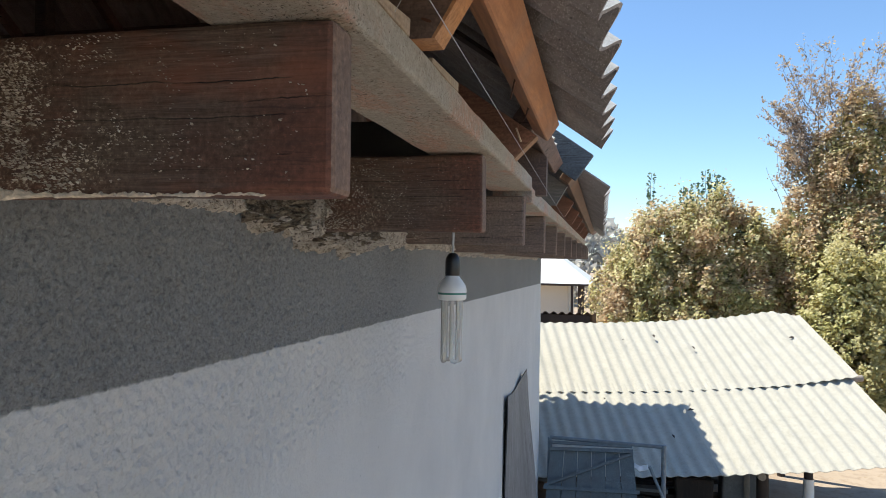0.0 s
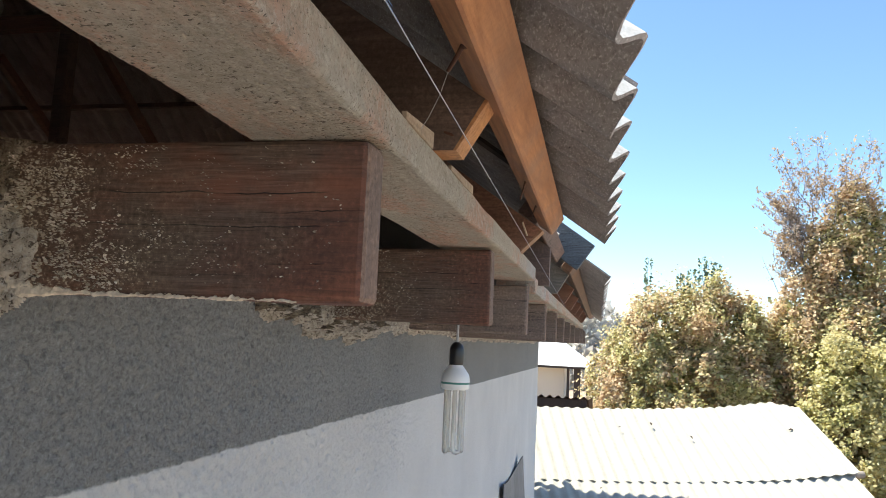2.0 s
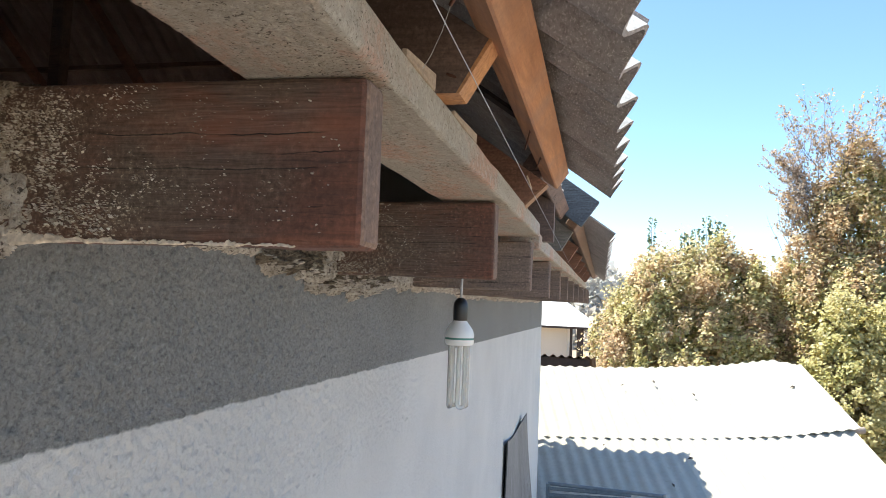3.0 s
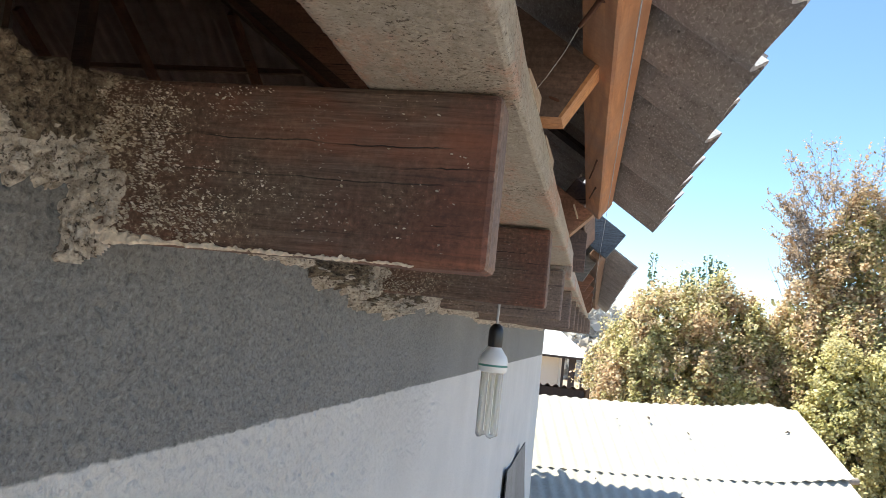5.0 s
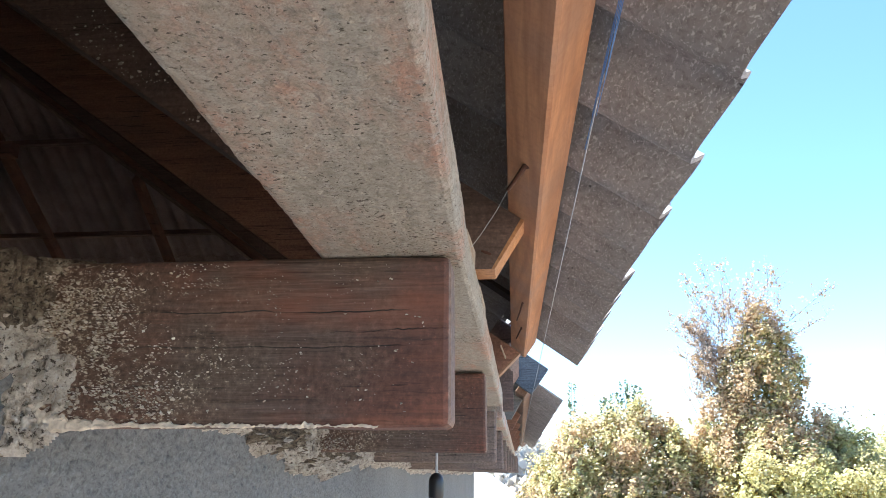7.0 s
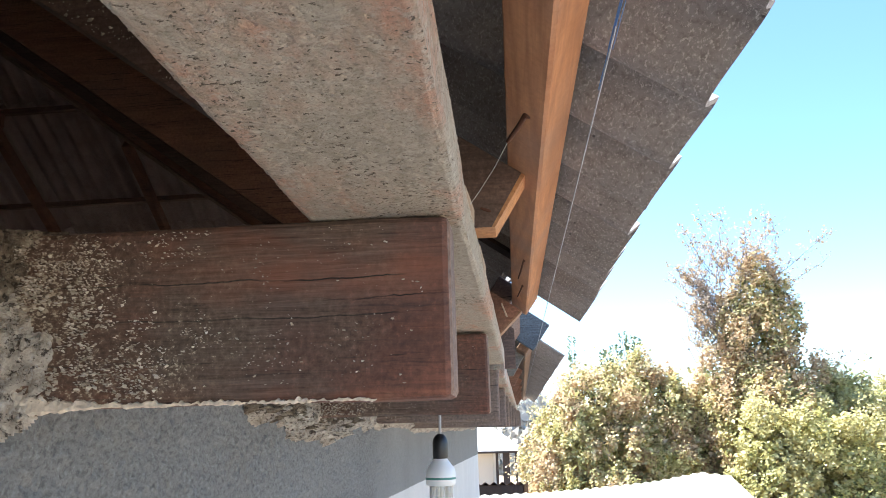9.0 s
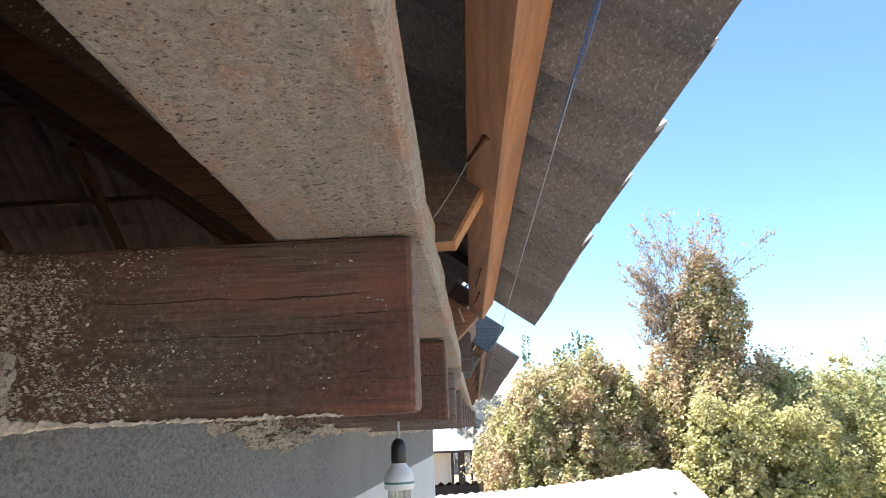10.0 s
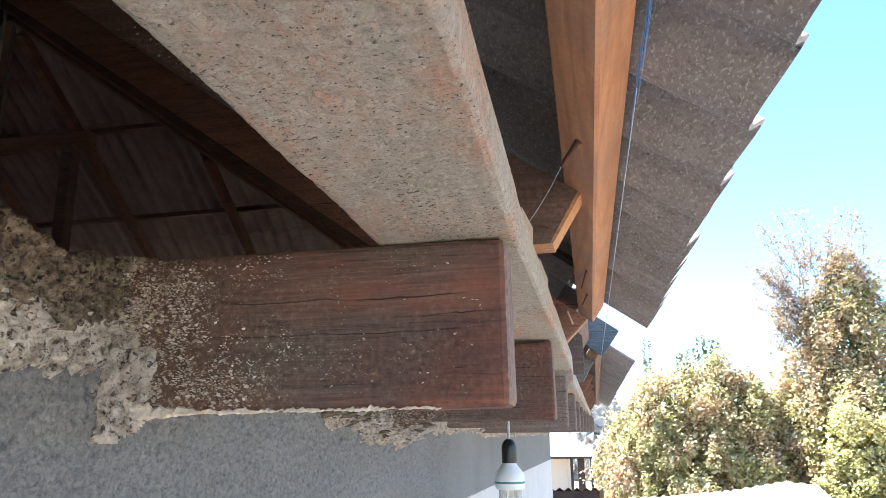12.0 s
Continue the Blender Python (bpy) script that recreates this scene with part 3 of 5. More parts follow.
def joist(y, xe, zt, seed):
    thing = empty("ceiling_joist", (0, y, zt - 0.15))
    bm = bmesh.new()
    box(bm, (-3.6, 0, 0), (xe, 0.05, 0.15), bevel=0.006)
    bmesh.ops.bisect_plane(bm, geom=bm.verts[:] + bm.edges[:] + bm.faces[:], plane_co=(-0.3, 0, 0), plane_no=(1, 0, 0))
    for k in range(1, 12):
        bmesh.ops.bisect_plane(bm, geom=bm.verts[:] + bm.edges[:] + bm.faces[:], plane_co=(-0.3 + k * (xe + 0.29) / 12, 0, 0), plane_no=(1, 0, 0))
    wobble(bm, 0.0025, 9, seed)
    for f in bm.faces:
        if f.normal.x > 0.5:
            f.material_index = 1
    part("beam", bm, [m_joist if y < 2 else m_joist_old, m_joist_end], thing)
    if -0.5 < y < 1:
        # dried cement left along the lower edge
        bm = bmesh.new()
        n = 360
        prev = None
        for k in range(n + 1):
            x = -0.02 + (xe - 0.04) * k / n
            lump = 0.42 + 0.8 * noise.noise((x * 22, seed, 2)) + 0.6 * noise.noise((x * 90, seed, 4)) + 0.4 * noise.noise((x * 300, seed, 5))
            w = max(0.0, (0.0078 - 0.016 * x) * lump) + max(0.0, 0.045 - x) * 0.35 * (1 + 0.8 * noise.noise((x * 150, seed, 6))) + max(0.0, 0.14 - x) * 0.035 * (1 + noise.noise((x * 60, seed, 7)))
            jag = 0.0012 * noise.noise((x * 330, seed, 8))
            out = -0.0003 - 0.0006 * min(1.0, w / 0.003) + 0.0005 * noise.noise((x * 140, seed, 9))
            row = [bm.verts.new(c) for c in ((x, 0.02, 0.0005 - w * 0.2), (x, 0.002, -w * 0.45 + jag), (x, out, -w * 0.25 + 2 * jag), (x, out + jag, w * 0.2), (x, out - jag, w * 0.5 + 2 * jag), (x, 0.0015, w * 0.7 + 2 * jag))]
            if prev:
                for a in range(5):
                    bm.faces.new((prev[a], row[a], row[a + 1], prev[a + 1]))
            prev = row
        part("cement_smear", bm, m_smear, thing, "pale dried cement smear")
    if 0 < y < 2:
        reach = 0.045 if y < 1 else 0.1
        bm = bmesh.new()
        nx, nz = int((reach + 0.08) / 0.0025), 72
        grid, bare = [], {}
        for a in range(nx + 1):
            col = []
            for b in range(nz + 1):
                x, z = -0.04 + 0.0025 * a, -0.027 + 0.0025 * b
                edge = reach * (0.3 + 0.55 * noise.fractal((z * 14, seed, 3), 0.8, 2.1, 4)) + 0.02 * (1 - z / 0.15)
                if z < 0:
                    edge += z * 1.1 + 0.008 * noise.noise((x * 60, z * 60, seed))
                t = max(-0.6, min(1.0, (edge - x) / 0.03))
                bare[a, b] = t <= (-0.55 if z > 0.002 else 0.0)
                n = noise.fractal((x * 55, z * 55, seed), 0.6, 2.2, 5)
                col.append(bm.verts.new((x, 0.004 - 0.009 * t - (0.006 * n + 0.005 * abs(noise.noise((x * 120, z * 120, seed)))) * max(0.0, min(1.0, t * 2 + 0.3)), z)))
            grid.append(col)
        border = 0.085 if y < 1 else 0.12
        for a in range(nx):
            for b in range(nz):
                if bare[a, b] and bare[a + 1, b + 1]:
                    continue
                f = bm.faces.new((grid[a][b], grid[a + 1][b], grid[a + 1][b + 1], grid[a][b + 1]))
                f.smooth = True
                p = grid[a][b].co
                f.material_index = int(p.z + 0.03 * noise.fractal((p.x * 30, p.z * 30, seed + 5), 0.7, 2.1, 4) < border)
        part("clay_daub", bm, MORTAR, thing, "rough clay and lime daub at the joist root")
    if -0.5 < y < 2.5:
        tagged(part("mud_spatter", mud_crumbs(3300 if 0 < y < 2 else 900, xe, seed), m_crumb, thing, "pale dried mud crumbs"), kind="stuff")
    tagged(thing, "dark-stained timber joist spattered with mud, sticking out of the wall", "ceiling joist", "joists along the wall")
    return thing


for i, (y, xe, zt) in enumerate(JOISTS):
    joist(y, xe, zt, i * 3.7)

# ---- house: wall plates ----


def wall_plate(y0, y1, x0, x1, z0, z1, seed):
    """A rough plank: a section with worn corners drawn along y, its crust pitted where the camera passes close."""
    c = 0.006
    near = seed == 1
    step = 0.003 if near else 0.03
    nb, ns = max(3, int((x1 - x0 - 2 * c) / step)), 10 if near else 2
    ring = [(x0, z0 + c), (x0 + c * 0.3, z0 + c * 0.3)]
    ring += [(x0 + c + (x1 - x0 - 2 * c) * k / nb, z0) for k in range(nb + 1)]
    ring += [(x1 - c * 0.3, z0 + c * 0.3)] + [(x1, z0 + c + (z1 - z0 - 2 * c) * k / ns) for k in range(ns + 1)]
    ring += [(x1 - c, z1), (x0 + c, z1), (x0, z1 - c)]
    ys, y = [y0], y0
    while y < y1 - 0.002:
        y = min(y1, y + (0.003 if near and -0.1 < y < 1.3 else 0.03))
        ys.append(y)
    mid = Vector(((x0 + x1) / 2, (z0 + z1) / 2))
    verts = []
    for y in ys:
        shift = 0.022 * min(0.5, max(0.0, 0.56 - y))
        for x, z in ring:
            p = Vector((x, y, z))
            d = 0.003 * noise.noise(p * 7 + Vector((seed, 0, 0)))
            if near and -0.1 < y < 1.3 and z < z1 - c:
                d += 0.0006 * noise.fractal(p * 110, 0.7, 2.1, 3)
                hole = noise.noise(Vector((x * 150, y * 125, z * 150))) + 0.35 * noise.noise(p * 14) - 0.36
                d -= 0.0009 * min(1.0, max(0.0, hole * 4))
            way = Vector((x, z)) - mid
            way = Vector((0, -1)) if z < z0 + c * 0.9 else Vector((1 if way.x > 0 else -1, 0)) if z < z1 - c else Vector((0, 1))
            verts.append((x + way.x * d + shift, y, z + way.y * d))
    n = len(ring)
    faces = [(j * n + k, j * n + (k + 1) % n, (j + 1) * n + (k + 1) % n, (j + 1) * n + k) for j in range(len(ys) - 1) for k in range(n)]
    faces += [tuple(range(n)), tuple(range(len(verts) - 1, len(verts) - n - 1, -1))]
    me = bpy.data.meshes.new("wall_plate")
    me.from_pydata(verts, [], faces)
    me.materials.append(m_plate)
    bm = bmesh.new()
    bm.from_mesh(me)
    bmesh.ops.recalc_face_normals(bm, faces=bm.faces[:])
    bm.to_mesh(me)
    bm.free()
    return tagged(new("wall_plate", me), "pale rough plank crusted with cement, lying on the joist ends", "plank", "plates on the joists")


wall_plate(-2.6, 2.16, 0.254, 0.388, 4.002, 4.048, 1)
wall_plate(2.19, 9.42, 0.262, 0.385, 3.967, 4.02, 5)

# ---- house: rafters ----
RISE = 0.7
SLOPE = math.atan(RISE)
ES = Vector((math.cos(SLOPE), -math.sin(SLOPE)))
EN = Vector((math.sin(SLOPE), math.cos(SLOPE)))
RIDGE_X = -4.37


def rafter(y, mat, tip=(0.41, 4.049), end=(0.447, 4.11), cut=None, label=""):
    """A rafter with a level seat on the plate and a square-cut tail."""
    thing = empty("rafter", (0, y, 0))
    seat = 0.286
    top_x = max(RIDGE_X, y - 9.0)
    zt = end[1] + RISE * (end[0] - top_x)
    zb = tip[1] + 0.728 * (seat - top_x)
    bm = bmesh.new()
    inner = (tip[0] - 0.004, tip[1]), (end[0] - 0.004, end[1] + 0.0028)
    fs = prism(bm, [*(inner if cut else (tip, end)), (top_x, zt), (top_x, zb), (seat, tip[1])], 0, 0.05)
    if cut:
        fs[4].material_index = 1
    part("beam", bm, [mat, cut or mat], thing)
    if cut:
        bm = bmesh.new()
        prism(bm, [tip, end, inner[1], inner[0]], 0.0004, 0.0496)
        part("cut_tail", bm, cut, thing, "sawn tail of paler wood")
    tagged(thing, label or "dark brown sawn rafter with a freshly cut orange tail", "rafter", "rafters of the eave")
    return thing


for y in (-1.15, -0.2):
    rafter(y, m_rafter_dark, cut=m_cut)
near_rafter = rafter(0.745, m_rafter_dark, cut=m_cut)
bm = bmesh.new()
bmesh.ops.create_icosphere(bm, subdivisions=2, radius=1.0)
wobble(bm, 0.3, 2.5, 3)
for v in bm.verts:
    v.co = Vector((0.4 + 0.0075 * v.co.x, 0.0002 + 0.0008 * v.co.y, 4.07 + 0.0022 * v.co.z - 0.0028 * v.co.x))
part("knot", bm, m_iron, near_rafter, "dark split knot", smooth=True)
bm = bmesh.new()
r = random.Random(41)
for k in range(800):
    x = r.uniform(-0.75, 0.2)
    z = 4.049 + 0.728 * (0.286 - x) + 0.004 + 0.1 * r.random() ** 1.3
    if noise.noise((x * 14, z * 14, 3)) < -0.05:
        continue
    a = 0.0016 * r.lognormvariate(0, 0.5)
    ring = [bm.verts.new((x + a * math.cos(q + r.uniform(-0.4, 0.4)) * r.uniform(0.6, 1.4), 0.0005, z + a * math.sin(q) * r.uniform(0.5, 1.2))) for q in (0, 1.26, 2.5, 3.8, 5.0)]
    tip = bm.verts.new((x, -0.0012, z))
    for n in range(5):
        bm.faces.new((ring[n], ring[(n + 1) % 5], tip))
bmesh.ops.recalc_face_normals(bm, faces=bm.faces[:])
tagged(part("mud_spatter", bm, m_crumb, near_rafter, "pale dried mud crumbs"), kind="stuff")
rafter(1.69, m_rafter_red, tip=(0.372, 4.02), end=(0.443, 4.092), cut=m_cut_dull, label="reddish brown sawn rafter with a dull cut tail")
rafter(2.3, m_rafter_dark, tip=(0.42, 4.0), end=(0.42, 4.125), label="dark brown sawn rafter with a plumb-cut tail")
rafter(3.02, m_rafter_grey, tip=(0.405, 4.02), end=(0.452, 4.10), label="grey weathered rafter carrying the far roof sheets")

# board on edge where the far sheets begin
bm = bmesh.new()
b0 = Vector((0.562, 4.212))
prism(bm, [(p.x, p.y) for p in (b0, b0 - EN * 0.125, b0 - EN * 0.125 - ES * 0.9, b0 - ES * 0.9)], 2.9, 2.93)
bmesh.ops.bevel(bm, geom=bm.edges[:], offset=0.003, segments=1, affect="EDGES")
tagged(part("verge_board", bm, m_board_skylit), "sky-tinted weathered board on edge along the roof slope", "board")
for y in (3.9, 4.8, 5.7, 6.6, 7.5, 8.4):
    rafter(y, m_rafter_red, tip=(0.40, 4.022), end=(0.447, 4.10), label="dark brown sawn rafter further along the eave")

# ---- house: purlins ----
B = Vector((0.447, 4.11))


def purlin(y0, y1, s0, s1, mat, h=0.047, name="purlin", label="orange pine batten under the roof sheets", askew=0.0):
    bm = bmesh.new()
    pts = [B + ES * s1, B + ES * s1 + EN * h, B + ES * s0 + EN * h, B + ES * s0]
    prism(bm, [(p.x, p.y) for p in pts], y0, y1)
    for v in bm.verts:
        v.co.x += ES.x * askew * (y1 - v.co.y)
        v.co.z += ES.y * askew * (y1 - v.co.y)
    bmesh.ops.bevel(bm, geom=bm.edges[:], offset=0.003, segments=1, affect="EDGES")
    thing = empty(name)
    part("beam", bm, mat, thing)
    return tagged(thing, label, "batten", "battens of the roof")


near_batten = purlin(-1.5, 1.86, -0.036, 0.01, m_purlin, h=0.056, askew=0.009)
purlin(2.95, 9.45, -0.03, 0.016, m_batten_far, h=0.056, label="brownish pine batten under the far roof sheets")
purlin(1.88, 2.88, -0.11, -0.045, m_rafter, h=0.056, label="dark brown batten under the short roof sheet")
for s in (-0.95, -1.85, -2.75, -3.7, -4.6, -5.5):
    purlin(-2.9, 9.4 + s * ES.x, s - 0.03, s + 0.03, m_rafter, h=0.056, label="dark brown batten under the roof sheets in the attic")

# ---- house: roof sheets ----
roof = empty("house_roof")
tagged(roof, "weathered grey corrugated fibre cement sheet roof with one sheet missing", "roof", kind="structure")
base = B + EN * 0.057
TO_ROOF = Matrix(((math.cos(SLOPE), 0, math.sin(SLOPE), 0), (0, 1, 0, 0), (-math.sin(SLOPE), 0, math.cos(SLOPE), 0), (0, 0, 0, 1)))
S_EAVE = (0.592 - base.x) / math.cos(SLOPE)
PITCH = 0.1514
WIDE = 7.5 * PITCH
HIP_Y = 9.05
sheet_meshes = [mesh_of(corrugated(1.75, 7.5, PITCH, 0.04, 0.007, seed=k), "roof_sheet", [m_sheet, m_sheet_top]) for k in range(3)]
reddish_meshes = [mesh_of(corrugated(1.75, 7.5, PITCH, 0.04, 0.007, seed=k), "roof_sheet_reddish", [m_sheet_reddish, m_sheet_top]) for k in range(3)]


def clip_to_hip(ob, keep_end):
    """Cut a sheet along the two hip lines; keep_end: it belongs to the end slope. False where nothing is left."""
    m = ob.matrix_world.copy()
    bm = bmesh.new()
    bm.from_mesh(ob.data)
    bmesh.ops.transform(bm, matrix=m, verts=bm.verts[:])
    east = sum(v.co.x for v in bm.verts) / len(bm.verts) > RIDGE_X
    if not keep_end:
        bmesh.ops.bisect_plane(bm, geom=bm.verts[:] + bm.edges[:] + bm.faces[:], plane_co=(RIDGE_X, 0, 0), plane_no=(-1 if east else 1, 0, 0), clear_outer=True)
    for side in (1, -1):
        no = Vector((side, -1, 0)) if keep_end else Vector((-side, 1, 0))
        if not keep_end and east != (side > 0):
            continue
        at = Vector((0, HIP_Y, 0)) if side > 0 else Vector((2 * RIDGE_X, HIP_Y, 0))
        bmesh.ops.bisect_plane(bm, geom=bm.verts[:] + bm.edges[:] + bm.faces[:], plane_co=at, plane_no=no, clear_outer=True)
    if not bm.faces:
        bm.free()
        bpy.data.objects.remove(ob)
        return False
    bmesh.ops.transform(bm, matrix=m.inverted(), verts=bm.verts[:])
    ob.data = mesh_of(bm, "roof_sheet_cut", list(ob.data.materials))
    return True


def roof_sheet(y_far, s_low, lift=0.0, k=0, skew=0.0, meshes=sheet_meshes, turn=None):
    """A sheet whose far edge lies at y_far and whose lower edge lies s_low down the slope; turn: onto another slope."""
    ob = new("roof_sheet", meshes[k % 3])
    at = base + ES * (s_low - 1.75) + EN * lift
    m = Matrix.Translation((at.x, y_far - WIDE, at.y)) @ TO_ROOF @ pose(0, 0, 0, 0, 0, skew)
    ob.matrix_world = turn @ m if turn else m
    ob.parent = roof
    return ob


rng = random.Random(4)
near_y = [1.872 - 7 * PITCH * i for i in range(5)]
far_y = [4.295 + 7 * PITCH * i for i in range(7)]
for i, y in enumerate(near_y + far_y):
    ob = roof_sheet(y, S_EAVE + rng.uniform(-0.006, 0.004) + (0.012 if y > 3 else 0), 0.0 if i % 2 else 0.007, i, rng.uniform(-0.2, 0.2))
    if y > 8:
        clip_to_hip(ob, False)
roof_sheet(2.9, S_EAVE - 0.24, -0.006, 1)
BACK = Matrix.Translation((2 * RIDGE_X, 0, 0)) @ Matrix.Diagonal((-1, 1, 1, 1))
allrows = [9.8 - 7 * PITCH * i for i in range(12)]
for turn, first in ((None, 1), (BACK, 0)):
    for row in range(first, 5):
        for i, y in enumerate(allrows):
            length = S_EAVE - 1.5 * row
            ob = roof_sheet(y, length, 0.012 * row + (0.007 if i % 2 else 0), i + row, meshes=reddish_meshes, turn=turn)
            if i < 7 or row > 2:
                clip_to_hip(ob, False)
# the end slope between the two hips
END = Matrix(((0, -1, 0, RIDGE_X), (1, 0, 0, HIP_Y), (0, 0, 1, 0), (0, 0, 0, 1)))
for row in range(5):
    for i in range(10):
        ob = roof_sheet(5.3 - 7 * PITCH * i, S_EAVE - 1.5 * row, 0.012 * row + (0.007 if i % 2 else 0), i + row, meshes=reddish_meshes, turn=END)
        if clip_to_hip(ob, True) and row == 0 and ob.matrix_world.translation.x > -2.6:
            # trimmed aslant near the corner to slant its shadow on the shed
            bm = bmesh.new()
            bm.from_mesh(ob.data)
            to_mesh = ob.matrix_world.inverted()
            bmesh.ops.bisect_plane(bm, geom=bm.verts[:] + bm.edges[:] + bm.faces[:], plane_co=to_mesh @ Vector((0.592, HIP_Y + 0.592, 4.08)), plane_no=(to_mesh.to_3x3() @ Vector((-0.166, 1, 0))).normalized(), clear_outer=True)
            bm.to_mesh(ob.data)
            bm.free()
bm = bmesh.new()
rz = base.y + RISE * (base.x - RIDGE_X)
prism(bm, [(RIDGE_X - 0.25, rz - 0.08), (RIDGE_X, rz + 0.1), (RIDGE_X + 0.25, rz - 0.08), (RIDGE_X + 0.25, rz - 0.065), (RIDGE_X, rz + 0.115), (RIDGE_X - 0.25, rz - 0.065)], -3, HIP_Y + RIDGE_X + 0.1)
part("ridge_cap", bm, m_sheet, roof)
for side in (1, -1):
    bm = bmesh.new()
    foot, head = Vector((0.42, HIP_Y + 0.42, base.y + RISE * (base.x - 0.42) + 0.03)), Vector((RIDGE_X, HIP_Y + RIDGE_X, rz + 0.07))
    if side < 0:
        foot.x = 2 * RIDGE_X - foot.x
    tube(bm, [foot, (foot + head) / 2, head], 0.07, 8)
    part("hip_cap", bm, m_sheet, roof)

# timber of the end slope inside the attic


def beam_between(name, a, b, w, h, mat, label, category, group=""):
    """A sawn beam from a to b, w wide and h deep, its lower middle on the line."""
    a, b = Vector(a), Vector(b)
    d = (b - a).normalized()
    side = d.cross(Vector((0, 0, 1))).normalized() if abs(d.z) < 0.95 else Vector((1, 0, 0))
    up = side.cross(d)
    bm = bmesh.new()
    rings = [[bm.verts.new(p + side * u * w / 2 + up * v * h) for u, v in ((-1, 0), (1, 0), (1, 1), (-1, 1))] for p in (a, b)]
    for k in range(4):
        bm.faces.new((rings[0][k], rings[0][(k + 1) % 4], rings[1][(k + 1) % 4], rings[1][k]))
    bm.faces.new(rings[0][::-1])
    bm.faces.new(rings[1])
    bmesh.ops.recalc_face_normals(bm, faces=bm.faces[:])
    bmesh.ops.bevel(bm, geom=bm.edges[:], offset=0.004, segments=1, affect="EDGES")
    return tagged(part(name, bm, mat), label, category, group)


def end_z(y):
    """Underside of the timbers of the end slope."""
    return 4.27 + 0.7 * (HIP_Y - y)


for x in (-0.75, -1.95, -3.16, RIDGE_X + 0.01, -5.58, -6.78, -7.98):
    top_y = HIP_Y - min(-x, x - 2 * RIDGE_X) + 0.08
    beam_between("jack_rafter", (x, HIP_Y + 0.4, end_z(HIP_Y + 0.4)), (x, top_y, end_z(top_y)), 0.07, 0.1, m_rafter_red, "dark brown jack rafter of the hipped end inside the attic", "rafter", "rafters of the hipped end")
for y in (8.45, 7.53, 6.62, 5.73):
    half = HIP_Y - 0.1 - y
    x0, x1 = 2 * RIDGE_X + half + 0.1, -half - 0.1
    beam_between("end_batten", (x0, y, end_z(y) + 0.115), (x1, y, end_z(y) + 0.115), 0.06, 0.05, m_rafter, "dark brown batten under the end slope's sheets", "batten", "battens of the hipped end")
for side in (1, -1):
    foot, head = Vector((0.2, HIP_Y + 0.2, 4.09)), Vector((RIDGE_X, HIP_Y + RIDGE_X, 7.36))
    if side < 0:
        foot.x = 2 * RIDGE_X - foot.x
    beam_between("hip_rafter", foot, head, 0.06, 0.1, m_rafter, "dark brown hip rafter running up to the ridge", "rafter", "hip rafters")
beam_between("king_post", (-3.6, 4.73, 3.845), (-3.6, 4.73, 6.12), 0.1, 0.1, m_rafter, "dark upright post standing on the attic floor", "post")
beam_between("collar_beam", (-7.1, 4.73, 6.13), (-3.45, 4.73, 6.13), 0.1, 0.11, m_rafter_red, "dark horizontal beam resting on the attic post", "beam")

# dark strip under the sheets behind the near rafter
bm = bmesh.new()
prism(bm, [(p.x, p.y) for p in (base - ES * 0.06 - EN * 0.001, base - ES * 0.06 - EN * 0.009, base - ES * 0.5 - EN * 0.009, base - ES * 0.5 - EN * 0.001)], 1.47, 1.535)
tagged(part("lath", bm, m_dark_wood), "dark thin strip under the roof sheets", "lath")

# ---- mortar along the wall top ----


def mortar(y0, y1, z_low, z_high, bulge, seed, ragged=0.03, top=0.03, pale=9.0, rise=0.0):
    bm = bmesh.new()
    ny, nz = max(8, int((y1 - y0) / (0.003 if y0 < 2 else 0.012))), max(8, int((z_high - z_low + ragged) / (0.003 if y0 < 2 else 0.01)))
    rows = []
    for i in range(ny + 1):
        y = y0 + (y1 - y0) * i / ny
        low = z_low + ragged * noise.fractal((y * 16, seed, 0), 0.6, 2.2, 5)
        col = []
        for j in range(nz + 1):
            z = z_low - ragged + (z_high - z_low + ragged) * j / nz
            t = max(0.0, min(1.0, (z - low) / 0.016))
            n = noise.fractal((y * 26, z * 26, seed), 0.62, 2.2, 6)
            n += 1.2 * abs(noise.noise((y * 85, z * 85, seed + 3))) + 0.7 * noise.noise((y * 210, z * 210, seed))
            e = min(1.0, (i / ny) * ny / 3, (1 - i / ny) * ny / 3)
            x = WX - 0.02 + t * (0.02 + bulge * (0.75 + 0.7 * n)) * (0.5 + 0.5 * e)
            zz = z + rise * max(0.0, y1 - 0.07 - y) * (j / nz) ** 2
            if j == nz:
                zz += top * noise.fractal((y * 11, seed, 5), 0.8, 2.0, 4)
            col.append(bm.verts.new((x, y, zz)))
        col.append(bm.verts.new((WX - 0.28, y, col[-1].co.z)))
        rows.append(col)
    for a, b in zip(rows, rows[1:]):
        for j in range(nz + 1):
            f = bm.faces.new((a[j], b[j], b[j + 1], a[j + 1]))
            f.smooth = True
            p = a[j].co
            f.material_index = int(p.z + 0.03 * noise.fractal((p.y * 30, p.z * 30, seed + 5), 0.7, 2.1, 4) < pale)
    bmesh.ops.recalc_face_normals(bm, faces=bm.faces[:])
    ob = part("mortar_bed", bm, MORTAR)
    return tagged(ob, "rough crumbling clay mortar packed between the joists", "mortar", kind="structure")


